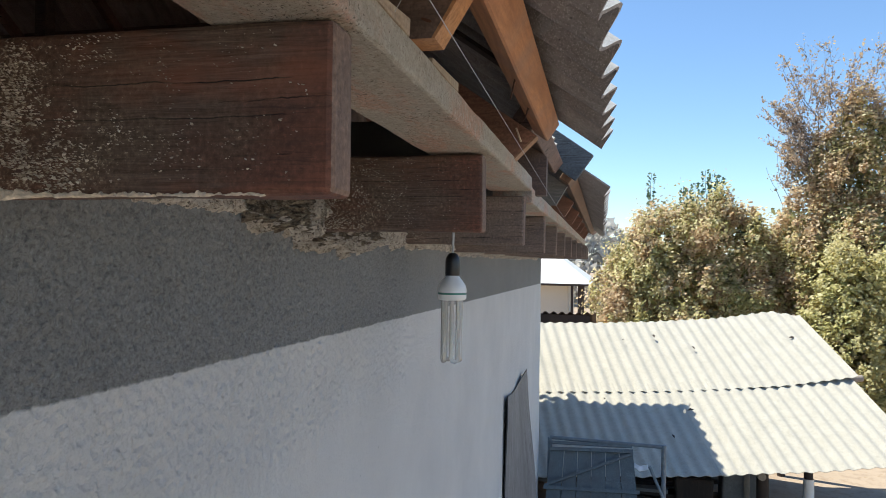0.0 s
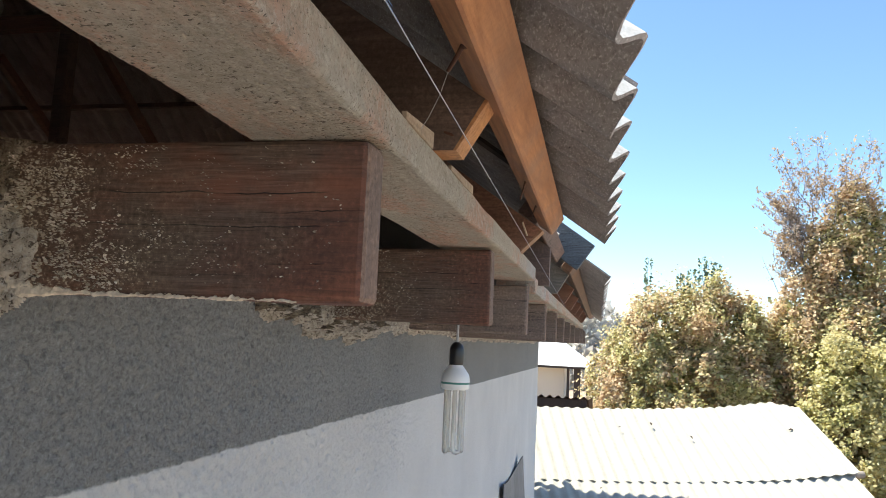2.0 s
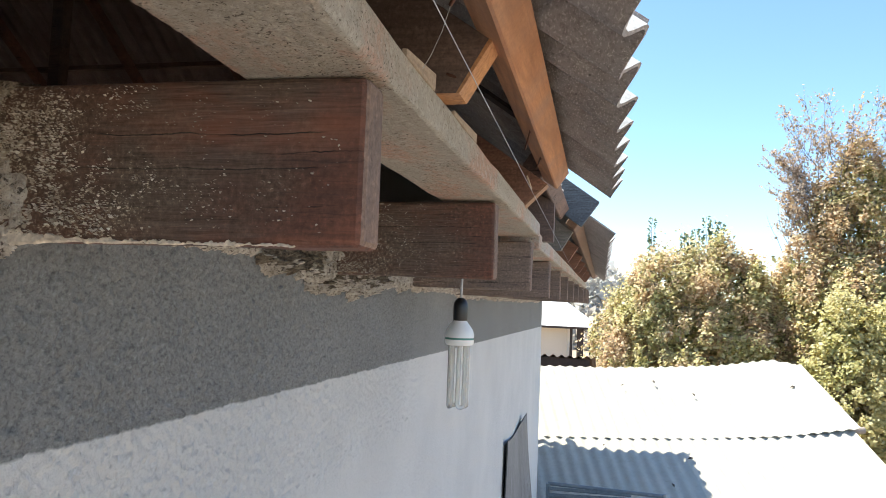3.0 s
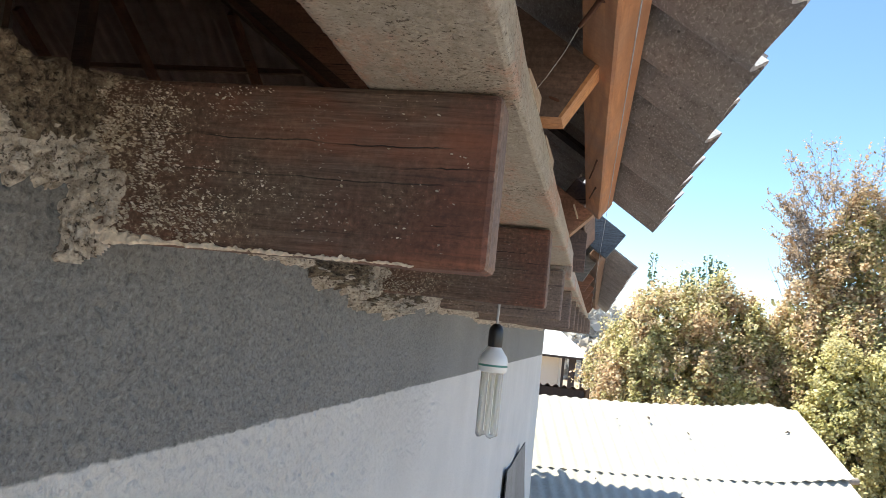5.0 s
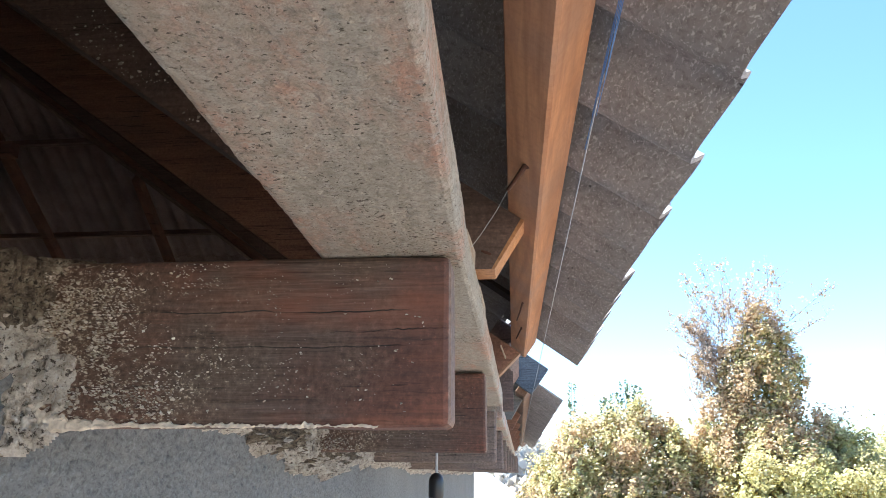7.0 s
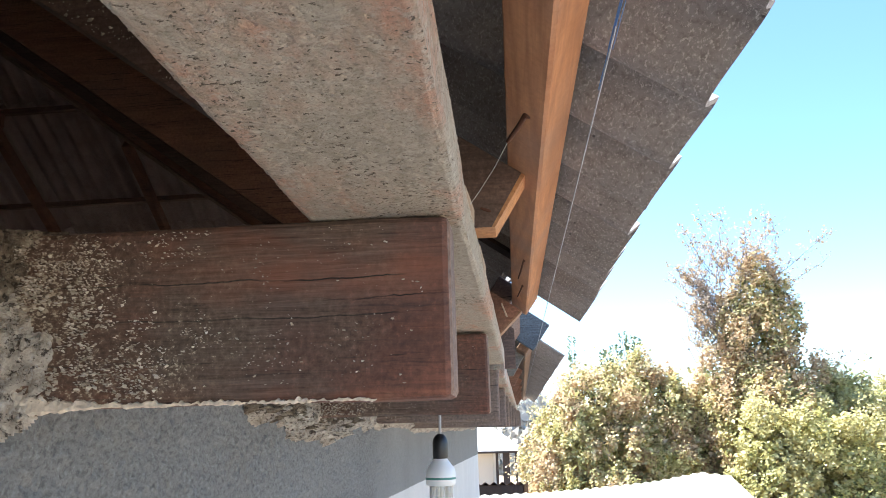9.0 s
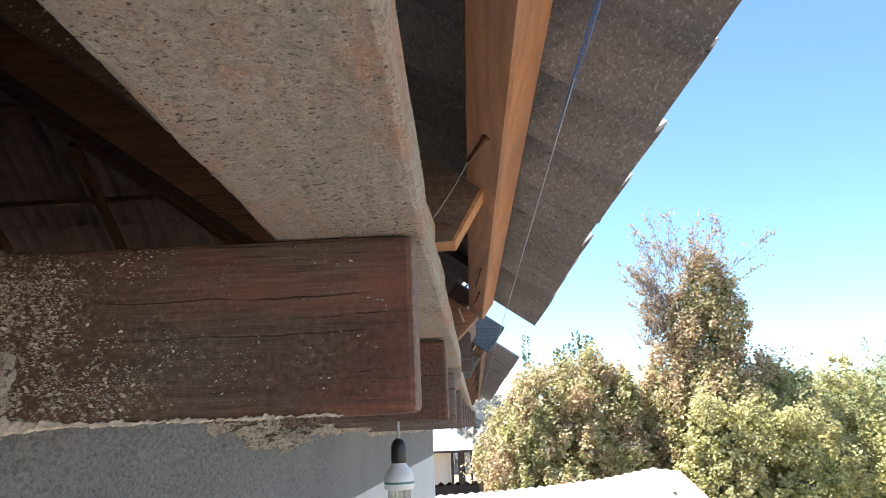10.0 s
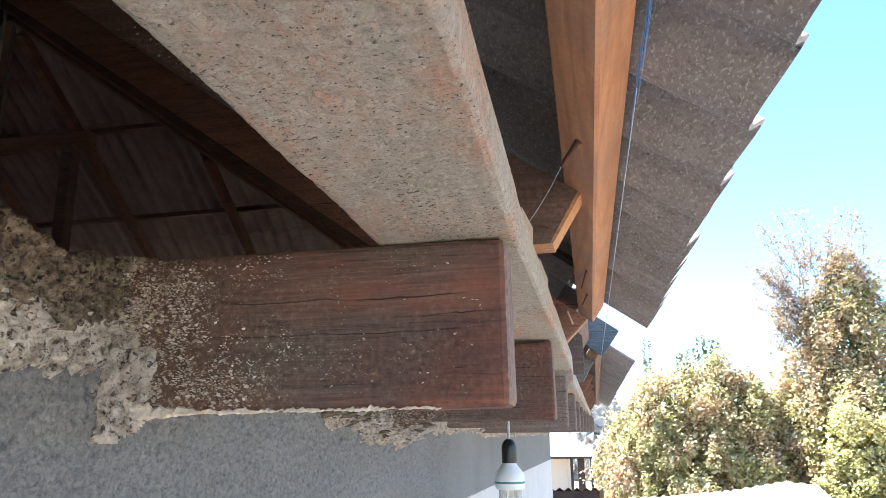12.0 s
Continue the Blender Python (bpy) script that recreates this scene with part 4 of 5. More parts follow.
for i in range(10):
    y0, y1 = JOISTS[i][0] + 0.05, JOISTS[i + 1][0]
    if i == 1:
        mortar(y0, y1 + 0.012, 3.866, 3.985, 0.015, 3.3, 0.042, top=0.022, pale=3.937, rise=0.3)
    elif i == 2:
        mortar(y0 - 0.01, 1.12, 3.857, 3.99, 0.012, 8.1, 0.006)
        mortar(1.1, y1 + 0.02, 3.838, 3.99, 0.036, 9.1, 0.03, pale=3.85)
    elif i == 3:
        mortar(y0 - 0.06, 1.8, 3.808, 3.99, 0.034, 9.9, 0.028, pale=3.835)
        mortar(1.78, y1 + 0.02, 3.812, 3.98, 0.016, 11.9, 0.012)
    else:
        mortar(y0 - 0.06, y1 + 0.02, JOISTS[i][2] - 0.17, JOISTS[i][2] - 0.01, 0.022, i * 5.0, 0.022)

# ---- bulb ----


def lamp_bulb(x, y, z):
    """A spiral-free four-tube lamp on a cord; z is its lower end."""
    thing = empty("energy_saving_bulb", (x, y, z))
    for k in range(0, 8, 2):
        a, b = k * math.tau / 8 + 0.2, (k + 1) * math.tau / 8 + 0.2
        c, r = (a + b) / 2, 0.0215
        ring = [(a, 0.158), (a, 0.008), (a * 0.7 + c * 0.3, 0.002), (c, 0.0), (b * 0.7 + c * 0.3, 0.002), (b, 0.008), (b, 0.158)]
        bm = bmesh.new()
        tube(bm, [(r * math.cos(q), r * math.sin(q), h) for q, h in ring], 0.0058, 12)
        part("tube", bm, m_tube, thing, "white-coated glass tube")
    bm = bmesh.new()
    lathe(bm, [(0.031, 0.152), (0.0358, 0.156), (0.0358, 0.166)])
    lathe(bm, [(0.0362, 0.171), (0.0362, 0.178), (0.033, 0.19), (0.022, 0.205), (0.0165, 0.212), (0.0165, 0.216)])
    part("base", bm, m_bulb_white, thing, "white plastic base")
    bm = bmesh.new()
    lathe(bm, [(0.036, 0.166), (0.036, 0.171)])
    part("ring", bm, m_bulb_ring, thing, "green ring")
    bm = bmesh.new()
    lathe(bm, [(0.0175, 0.213), (0.0185, 0.218), (0.0185, 0.25), (0.017, 0.258), (0.012, 0.266), (0.006, 0.27)])
    part("socket", bm, m_socket, thing, "black bakelite socket")
    bm = bmesh.new()
    tube(bm, [(0, 0, 0.265), (0.001, 0.0, 0.34), (-0.003, 0, 0.42), (-0.002, 0.0, 0.585)], 0.0035, 6)
    part("cord", bm, m_wire, thing, "pale cord")
    tagged(thing, "unlit energy-saving bulb in a black socket hanging on a cord", "light bulb")


lamp_bulb(0.234, 1.72, 3.537)

# ---- string, nails, shims ----
bm = bmesh.new()
tube(bm, [(0.479 - 0.009 * y, y, 3.994 - 0.0153 * y) for y in [0.22 + 0.46 * i for i in range(18)]], 0.00042, 5)
string = part("string", bm, m_string)
# loose blue strands added to imitate the blur of the string close by
bm = bmesh.new()
r = random.Random(5)
for k in range(6):
    o, q = r.uniform(0, 6.28), r.uniform(0.0006, 0.0016)
    tube(bm, [(0.479 - 0.009 * y + q * math.cos(o + 9 * y), y, 3.994 - 0.0153 * y + q * math.sin(o + 9 * y)) for y in [-2 + 0.04 * i for i in range(56 + k // 2)]], 0.00024, 4)
part("frayed_strand", bm, m_string_blue, string, "thin blue strands in place of the near string's blur")
tagged(string, "thin pale builder's string stretched along the eave", "string")


def nail(x, y, z, dx, dy, dz, thick=0.002):
    bm = bmesh.new()
    tube(bm, [(0, 0, 0), (dx * 0.5, dy * 0.5, dz * 0.55), (dx, dy, dz)], thick, 6, 0.75)
    tube(bm, [(0.0005, -0.006, 0.004), (0, 0, 0), (-0.001, 0.003, -0.005)], thick * 1.1, 6)
    ob = part("nail", bm, m_iron, near_batten, "rusty bent nail")
    ob.location = (x, y, z)
    return ob


nail(0.449, 0.573, 4.112, -0.02, 0.022, -0.02, 0.003)
nail(0.448, 1.2, 4.112, -0.012, 0.03, -0.03)
nail(0.446, 1.45, 4.112, -0.012, 0.03, -0.02)


bm = bmesh.new()
tube(bm, [(0.43, 0.594, 4.093), (0.415, 0.625, 4.078), (0.398, 0.65, 4.062), (0.385, 0.662, 4.049)], 0.0004, 4)
tagged(part("loose_fibre", bm, m_string), "frayed pale fibre hanging from the bent nail", "fibre")
# pale block added where a sliver of bright sky shows beside the rafter
bm = bmesh.new()
box(bm, (0, 0, 0), (0.004, 0.012, 0.034), 0.001)
ob = part("wood_offcut", bm, m_smear)
ob.matrix_world = pose(0.405, 1.66, 4.075, 0, -20, 0)
tagged(ob, "small pale block in place of a bright sky gap beside the rafter", "offcut")


def shim(x, y, z, length, h, w, seed):
    bm = bmesh.new()
    box(bm, (0, 0, 0), (w, length, h), bevel=0.0012)
    for v in bm.verts:
        v.co.z *= 0.45 + 0.55 * (v.co.y / length)
    wobble(bm, 0.002, 25, seed)
    ob = part("wood_shim", bm, m_shim)
    ob.location = (x, y, z)
    tagged(ob, "pale split wooden wedge on the edge of the plank", "wedge", "wedges on the plank")


shim(0.381, 0.6, 4.044, 0.12, 0.02, 0.006, 1)
shim(0.382, 0.83, 4.044, 0.17, 0.014, 0.006, 4)

# ---- sheet leaning on the wall ----
bm = bmesh.new()
ny, nz = 12, 16
for side in (0, 1):
    for i in range(ny + 1):
        for j in range(nz + 1):
            u, w = i / ny, j / nz
            top = 2.885 + 0.015 * u - 0.06 * math.sin(u * math.pi)
            z = GZ - 0.02 + (top - GZ + 0.02) * w
            x = 0.0 + 0.02 * u + 0.085 * u * (top - z) - 0.02 * math.sin(u * math.pi) + 0.006 * math.sin(z * 5 + u * 4) + (0.006 if side else 0)
            bm.verts.new((x, 4.66 + 1.09 * u, z))
bm.verts.ensure_lookup_table()
S = (ny + 1) * (nz + 1)
for i in range(ny):
    for j in range(nz):
        a = i * (nz + 1) + j
        q = (a, a + nz + 1, a + nz + 2, a + 1)
        bm.faces.new([bm.verts[k] for k in q])
        bm.faces.new([bm.verts[k + S] for k in q[::-1]])
for i in range(ny):
    for j in (0, nz):
        a = i * (nz + 1) + j
        f = bm.faces.new([bm.verts[k] for k in (a, a + nz + 1, a + nz + 1 + S, a + S)])
        f.material_index = 1
for j in range(nz):
    for i in (0, ny):
        a = i * (nz + 1) + j
        f = bm.faces.new([bm.verts[k] for k in (a, a + 1, a + 1 + S, a + S)])
        f.material_index = 1
bmesh.ops.recalc_face_normals(bm, faces=bm.faces[:])
tagged(part("metal_sheet", bm, [m_tin, m_tin_dark], smooth=False), "tall warped grey metal sheet leaning on the wall", "metal sheet")

# ---- shed ----
SA, SS = radians(76), radians(28)
RD = Vector((math.sin(SA), math.cos(SA), 0))
DN = Vector((math.cos(SA) * math.cos(SS), -math.sin(SA) * math.cos(SS), -math.sin(SS)))
NN = RD.cross(DN)
if NN.z < 0:
    NN = -NN
P0 = Vector((3.36, 11.6, 3.085))
TO_SHED = Matrix((DN, RD, NN)).transposed().to_4x4()
shed = empty("shed")
tagged(shed, "low open shed with a sun-bleached corrugated roof on log posts", "shed")
shed_meshes = [mesh_of(corrugated(1.75, 8, 0.152, 0.022, 0.005, seed=20 + k), "shed_sheet", [m_shed_sheet, m_shed_sheet]) for k in range(3)]


def shed_point(u, v):
    """A point of the sagging shed roof: u metres from its right end, v down the slope."""
    p = P0 - RD * u + DN * v
    return p + Vector((0, 0, -0.21 * (1 - math.exp(-u / 1.5)) - 0.085 * math.exp(-v / 0.5) * (1 - math.exp(-u / 0.7)) + 0.06 * max(0.0, v - 1.57)))


clipped = corrugated(1.75, 8, 0.152, 0.022, 0.005, seed=31)
bmesh.ops.bisect_plane(clipped, geom=clipped.verts[:] + clipped.edges[:] + clipped.faces[:], plane_co=(0, 1.216 - 0.33, 0), plane_no=(-0.33, 0.22, 0), clear_outer=True)
clipped = mesh_of(clipped, "shed_sheet_clipped", [m_shed_sheet, m_shed_sheet])
for row in (0, 1):
    for i in range(7):
        lift = (0.0058 if row == 0 else 0.0) + (0.0055 if i % 2 else 0.0)
        u0, v0 = (0.9 if row == 0 and i < 3 else 1.064) * i, 1.57 * row
        if row == 0 and i > 2:
            u0 = 3.0 + 1.064 * (i - 3)
        o = shed_point(u0 + 1.216, v0)
        ax = (shed_point(u0 + 1.216, v0 + 1.75) - o) / 1.75
        ay = (shed_point(u0, v0) - o) / 1.216
        az = ax.cross(ay).normalized()
        if az.z < 0:
            az = -az
        ob = new("roof_sheet", clipped if row == 0 and i == 0 else shed_meshes[(i + row) % 3])
        ob.matrix_world = Matrix.Translation(o + az * lift) @ Matrix((ax, ay, az)).transposed().to_4x4()
        ob.parent = shed
for d in (0.15, 1.65, 3.0):
    bm = bmesh.new()
    tube(bm, [shed_point(u, d) - NN * 0.055 for u in (-0.2 if 1 < d < 2 else 0.0, 0.8, 1.8, 3.2, 5, 7.2)], 0.045, 8)
    part("beam", bm, m_log, shed)
for x, y, r, h in ((2.46, 9.05, 0.075, 1.5), (2.97, 9.1, 0.055, 1.52), (0.6, 8.75, 0.06, 1.45), (-1.6, 8.3, 0.06, 1.4), (3.2, 11.4, 0.06, 2.85), (1.0, 11.0, 0.06, 2.75), (-1.6, 10.4, 0.06, 2.7)):
    bm = bmesh.new()
    tube(bm, [(x, y, GZ - 0.1), (x + 0.01, y, (h + GZ) * 0.5), (x, y, h)], r, 10, 0.9)
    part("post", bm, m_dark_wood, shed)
bm = bmesh.new()
tube(bm, [(2.42, 9.3, 1.3), (2.43, 8.88, 1.31)], 0.045, 10)
part("log_rail", bm, m_log, shed, "pale sawn log end")
bm = bmesh.new()
tube(bm, [(2.972, 9.1, GZ - 0.05), (2.98, 9.1, 1.0), (2.976, 9.1, 1.27)], 0.062, 10, 0.97)
part("post_foot", bm, m_bulb_white, shed, "whitewashed post foot")
bm = bmesh.new()
tube(bm, [(2.33, 9.25, GZ), (2.33, 9.25, 1.42)], 0.035, 8)
part("prop", bm, m_log, shed, "pale peeled prop")
# dark sheet added at the back so the space under the roof looks shaded
bm = bmesh.new()
w = [shed_point(u, 0.25) for u in (0.65, 3, 5, 7.3)]
lo_w = [bm.verts.new((p.x, p.y, GZ - 0.1)) for p in w]
hi_w = [bm.verts.new((p.x, p.y, p.z - 0.12)) for p in w]
for k in range(3):
    bm.faces.new((lo_w[k], lo_w[k + 1], hi_w[k + 1], hi_w[k]))
g = bmesh.ops.extrude_face_region(bm, geom=bm.faces[:])
for v in g["geom"]:
    if isinstance(v, bmesh.types.BMVert):
        v.co += Vector((0.01, 0.05, 0))
bmesh.ops.recalc_face_normals(bm, faces=bm.faces[:])
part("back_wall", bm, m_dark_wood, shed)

rl = random.Random(5)
for k in range(7):
    p = shed_point(rl.uniform(0.3, 3.4), rl.uniform(0.15, 2.9)) + NN * 0.05
    bm = bmesh.new()
    a = rl.uniform(0, 6.3)
    L = rl.uniform(0.02, 0.05)
    q = [bm.verts.new(c) for c in ((-L, 0, 0), (0, -L * 0.4, 0.012), (L, 0, 0.004), (0, L * 0.4, 0.014))]
    q2 = [bm.verts.new(v.co + Vector((0, 0, 0.004))) for v in q]
    bm.faces.new(q[::-1])
    bm.faces.new(q2)
    for n in range(4):
        bm.faces.new((q[n], q[(n + 1) % 4], q2[(n + 1) % 4], q2[n]))
    ob = part("dry_leaf", bm, m_dark_wood)
    ob.matrix_world = Matrix.Translation(p) @ TO_SHED @ pose(0, 0, 0, 0, 0, math.degrees(a))
    tagged(ob, "dry brown leaf lying on the shed roof", "leaf", "leaves on the shed roof")

# ---- board panel and pipe frame before the shed ----
panel = empty("board_panel", (0, 0, 0))
tagged(panel, "blue-grey plank panel with rails leaning on a pipe frame", "board panel")
top_l, top_r = Vector((0.115, 7.40, 1.868)), Vector((0.922, 7.40, 1.896))
low_l, low_r = Vector((0.03, 7.13, 1.316)), Vector((1.023, 7.13, 1.334))


def plank(a, b, c, d, thick, name, mat, parent, label=""):
    """A flat board between four corners, a and b above, c and d below."""
    bm = bmesh.new()
    n = (b - a).cross(c - a).normalized() * thick
    f = [bm.verts.new(p) for p in (a, b, d, c)]
    g = [bm.verts.new(p + n) for p in (a, b, d, c)]
    bm.faces.new(f)
    bm.faces.new(g[::-1])
    for k in range(4):
        bm.faces.new((f[k], g[k], g[(k + 1) % 4], f[(k + 1) % 4]))
    bmesh.ops.recalc_face_normals(bm, faces=bm.faces[:])
    return part(name, bm, mat, parent, label)


rp = random.Random(7)
for k in range(6):
    u0, u1 = k / 6 + 0.003 + rp.uniform(0.0, 0.006), (k + 1) / 6 - 0.003
    drop = Vector((0, -0.55 * 0.5, -0.55)) * rp.uniform(0.9, 1.1)
    plank(top_l.lerp(top_r, u0), top_l.lerp(top_r, u1), low_l.lerp(low_r, u0) + drop, low_l.lerp(low_r, u1) + drop, 0.02, "plank", m_blue_plank, panel)
dy = Vector((0, -0.035, 0.012))
for za, zb, w in ((-0.1, -0.07, 0.03), (0.0, 0.0, 0.035), (0.62, 0.62, 0.035), (0.6, 0.04, 0.03)):
    a, b = top_l.lerp(low_l, za) + dy, top_r.lerp(low_r, zb) + dy
    dn = (low_l - top_l).normalized() * w
    plank(a, b, a + dn, b + dn, 0.022, "rail", m_blue_plank, panel)
frame_thing = empty("pipe_frame", (0, 0, 0))
tagged(frame_thing, "blue-grey painted steel pipe frame standing in the yard", "pipe frame")
for a, b, r in (((0.1, 7.46, 1.95), (1.216, 7.37, 1.95), 0.019), ((1.216, 7.37, GZ - 0.05), (1.216, 7.37, 1.97), 0.024), ((0.1, 7.46, GZ - 0.05), (0.1, 7.46, 1.95), 0.024), ((0.1, 7.46, 1.36), (1.216, 7.37, 1.36), 0.017), ((1.08, 7.35, 1.76), (1.355, 7.3, 1.13), 0.015)):
    bm = bmesh.new()
    tube(bm, [a, b], r, 10)
    part("pipe", bm, m_blue_metal, frame_thing)

bm = bmesh.new()
bmesh.ops.create_grid(bm, x_segments=8, y_segments=5, size=1)
for v in bm.verts:
    x, y = v.co.x, v.co.y
    v.co = Vector((1.0 + 0.065 * x, 7.3 + 0.02 * y + 0.012 * math.sin(5 * x), 1.745 + 0.022 * x * x + 0.02 * y + 0.012 * noise.noise((x * 2, y * 2, 5))))
g = bmesh.ops.extrude_face_region(bm, geom=bm.faces[:])
for v in g["geom"]:
    if isinstance(v, bmesh.types.BMVert):
        v.co += Vector((0, -0.004, 0.003))
bmesh.ops.recalc_face_normals(bm, faces=bm.faces[:])
part("rag", bm, m_bulb_white, panel, "small white rag caught on the boards", smooth=True)

# things under the shed
bm = bmesh.new()
box(bm, (-0.25, -0.2, 0), (0.25, 0.2, 0.62), 0.02)
wobble(bm, 0.03, 3, 2)
crate = part("sack", bm, m_plank_grey)
crate.location = (2.33, 9.6, GZ)
tagged(crate, "grey stuffed sack standing on the soil under the shed", "sack", "sacks under the shed")
rs = random.Random(19)
for k in range(16):
    bm = bmesh.new()
    L, w = rs.uniform(1.1, 2.2), rs.uniform(0.09, 0.18)
    box(bm, (-L / 2, -w / 2, 0), (L / 2, w / 2, 0.045), 0.006)
    wobble(bm, 0.008, 2.5, k)
    ob = part("scrap_board", bm, m_dark_wood if k % 3 else m_plank_grey)
    ob.matrix_world = pose(1.1 + rs.uniform(-0.5, 0.5), 9.9 + (k % 4 - 1.5) * 0.24, GZ + 0.012 + 0.058 * (k // 4) + 0.02, rs.uniform(-2, 2), rs.uniform(-1.5, 1.5), rs.uniform(-6, 6))
    tagged(ob, "dark old scrap board stacked on the soil under the shed", "board", "scrap boards under the shed")
bm = bmesh.new()
box(bm, (-0.22, -0.18, 0), (0.22, 0.18, 0.42), 0.03)
wobble(bm, 0.04, 4, 6)
ob = part("sack", bm, m_dark_wood)
ob.location = (1.75, 9.55, GZ)
tagged(ob, "dark stuffed sack standing on the soil under the shed", "sack", "sacks under the shed")

# ---- far house and low roof ----
fh = empty("house", (-4.78, 34, 0))
bm = bmesh.new()
box(bm, (-4.5, 0, 0), (3.85, 7, 2.6))
part("wall", bm, m_house_wall, fh)
bm = bmesh.new()
v = [bm.verts.new(c) for c in ((-5, -0.6, 2.6), (5, -0.6, 2.6), (5, 7.6, 2.6), (-5, 7.6, 2.6), (-1.5, 3.5, 5.2), (1.5, 3.5, 5.2))]
for q in ((0, 1, 5, 4), (1, 2, 5), (2, 3, 4, 5), (3, 0, 4), (3, 2, 1, 0)):
    bm.faces.new([v[k] for k in q])
part("roof", bm, m_house_roof, fh)
for x, w, z0 in ((3.98, 0.12, 0.0), (4.3, 0.3, 0.9), (4.85, 0.1, 0.0)):
    bm = bmesh.new()
    box(bm, (x, -0.3, z0), (x + w, -0.2, 2.62))
    part("porch_post", bm, m_dark_wood, fh)
bm = bmesh.new()
box(bm, (-5, -0.62, 2.5), (5, -0.5, 2.598))
part("fascia", bm, m_dark_wood, fh)
tagged(fh, "far cream house with a white hipped metal roof", "house")

lean = empty("lean_to", (-0.9, 13.2, 0.13))
ob = new("roof_sheet", mesh_of(corrugated(1.75, 18, 0.15, 0.045, 0.007, seed=40), "lean_sheet", [m_rust_roof, m_rust_roof]))
ob.parent = lean
ob.matrix_basis = Matrix.Translation((1.4, 0, 2.64)) @ Matrix(((0, -1, 0, 0), (0.98, 0, 0.2, 0), (-0.2, 0, 0.98, 0), (0, 0, 0, 1)))
bm = bmesh.new()
box(bm, (-1.3, 0.04, -0.13), (1.3, 1.5, 2.3))
box(bm, (-1.3, 0.04, 2.3), (1.3, 0.1, 2.63))
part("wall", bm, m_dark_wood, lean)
tagged(lean, "low dark lean-to with a brown corrugated roof", "shed")

# ---- plants ----


def leaf_mesh(name, pts, size, mat, seed, normals=None, sunward=0.8):
    """Many small pointed leaves at the points, as one mesh."""
    r = np.random.default_rng(seed)
    n = len(pts)
    d = r.normal(size=(n, 3))
    if normals is not None:
        d = d * 0.7 + normals * 0.4 + np.array([-0.5, -0.6, 0.9]) * sunward
    d /= np.linalg.norm(d, axis=1, keepdims=True)
    a = np.cross(d, r.normal(size=(n, 3)))
    a /= np.linalg.norm(a, axis=1, keepdims=True)
    b = np.cross(d, a)
    s = size * r.lognormal(0, 0.28, (n, 1))
    v = np.stack([pts - a * s, pts - b * s * 0.62 + d * s * 0.14 - a * s * 0.1, pts + a * s, pts + b * s * 0.62 + d * s * 0.14 - a * s * 0.1], 1).reshape(-1, 3)
    me = bpy.data.meshes.new(name)
    me.vertices.add(4 * n)
    me.vertices.foreach_set("co", v.ravel())
    me.loops.add(4 * n)
    me.loops.foreach_set("vertex_index", np.arange(4 * n))
    me.polygons.add(n)
    me.polygons.foreach_set("loop_start", np.arange(0, 4 * n, 4))
    me.update(calc_edges=True)
    me.materials.append(mat)
    return me


def lumpy(n, blobs, seed, skin=0.35, rough=0.25):
    """Points in the outer skin of a union of uneven ellipsoids."""
    r = np.random.default_rng(seed)
    vol = np.array([bx[3] * bx[4] * bx[5] for bx in blobs]) ** 0.67
    which = r.choice(len(blobs), n, p=vol / vol.sum())
    bl = np.array(blobs)[which]
    d = r.normal(size=(n, 3))
    d /= np.linalg.norm(d, axis=1, keepdims=True)
    ph = np.sum(np.sin(d * 5.1 + which[:, None] * 1.7), 1) + np.sum(np.sin(d[:, [1, 2, 0]] * 11.3 + which[:, None]), 1) * 0.6
    rad = 1 + rough * 0.35 * ph - skin * r.random(n) ** 1.6
    p = bl[:, :3] + d * bl[:, 3:6] * rad[:, None]
    keep = p[:, 2] > 0.05
    return p[keep], d[keep]


def clumped(count, each, blobs, seed, size=0.2, droop=1.5):
    """Leaves gathered in drooping clumps on the outside of a union of ellipsoids, with gaps between the clumps."""
    r = np.random.default_rng(seed + 50)
    c, d = lumpy(count * 3, blobs, seed, skin=0.2, rough=0.25)
    inside = np.zeros(len(c), bool)
    for x, y, z, a, b, h in blobs:
        q = ((c[:, 0] - x) / a) ** 2 + ((c[:, 1] - y) / b) ** 2 + ((c[:, 2] - z) / h) ** 2
        inside |= q < 0.42
    c, d = c[~inside][:count], d[~inside][:count]
    n = len(c)
    rad = size * r.lognormal(0, 0.35, n)
    k = np.repeat(np.arange(n), each)
    u = r.normal(size=(n * each, 3))
    u /= np.linalg.norm(u, axis=1, keepdims=True)
    u = u * 0.85 + d[k] * 0.35 + np.array([0, -0.15, 0.15])
    p = c[k] + u * (rad[k] * r.random(n * each) ** 0.4)[:, None] * np.array([1, 1, droop])
    keep = p[:, 2] > 0.05
    return p[keep], u[keep]


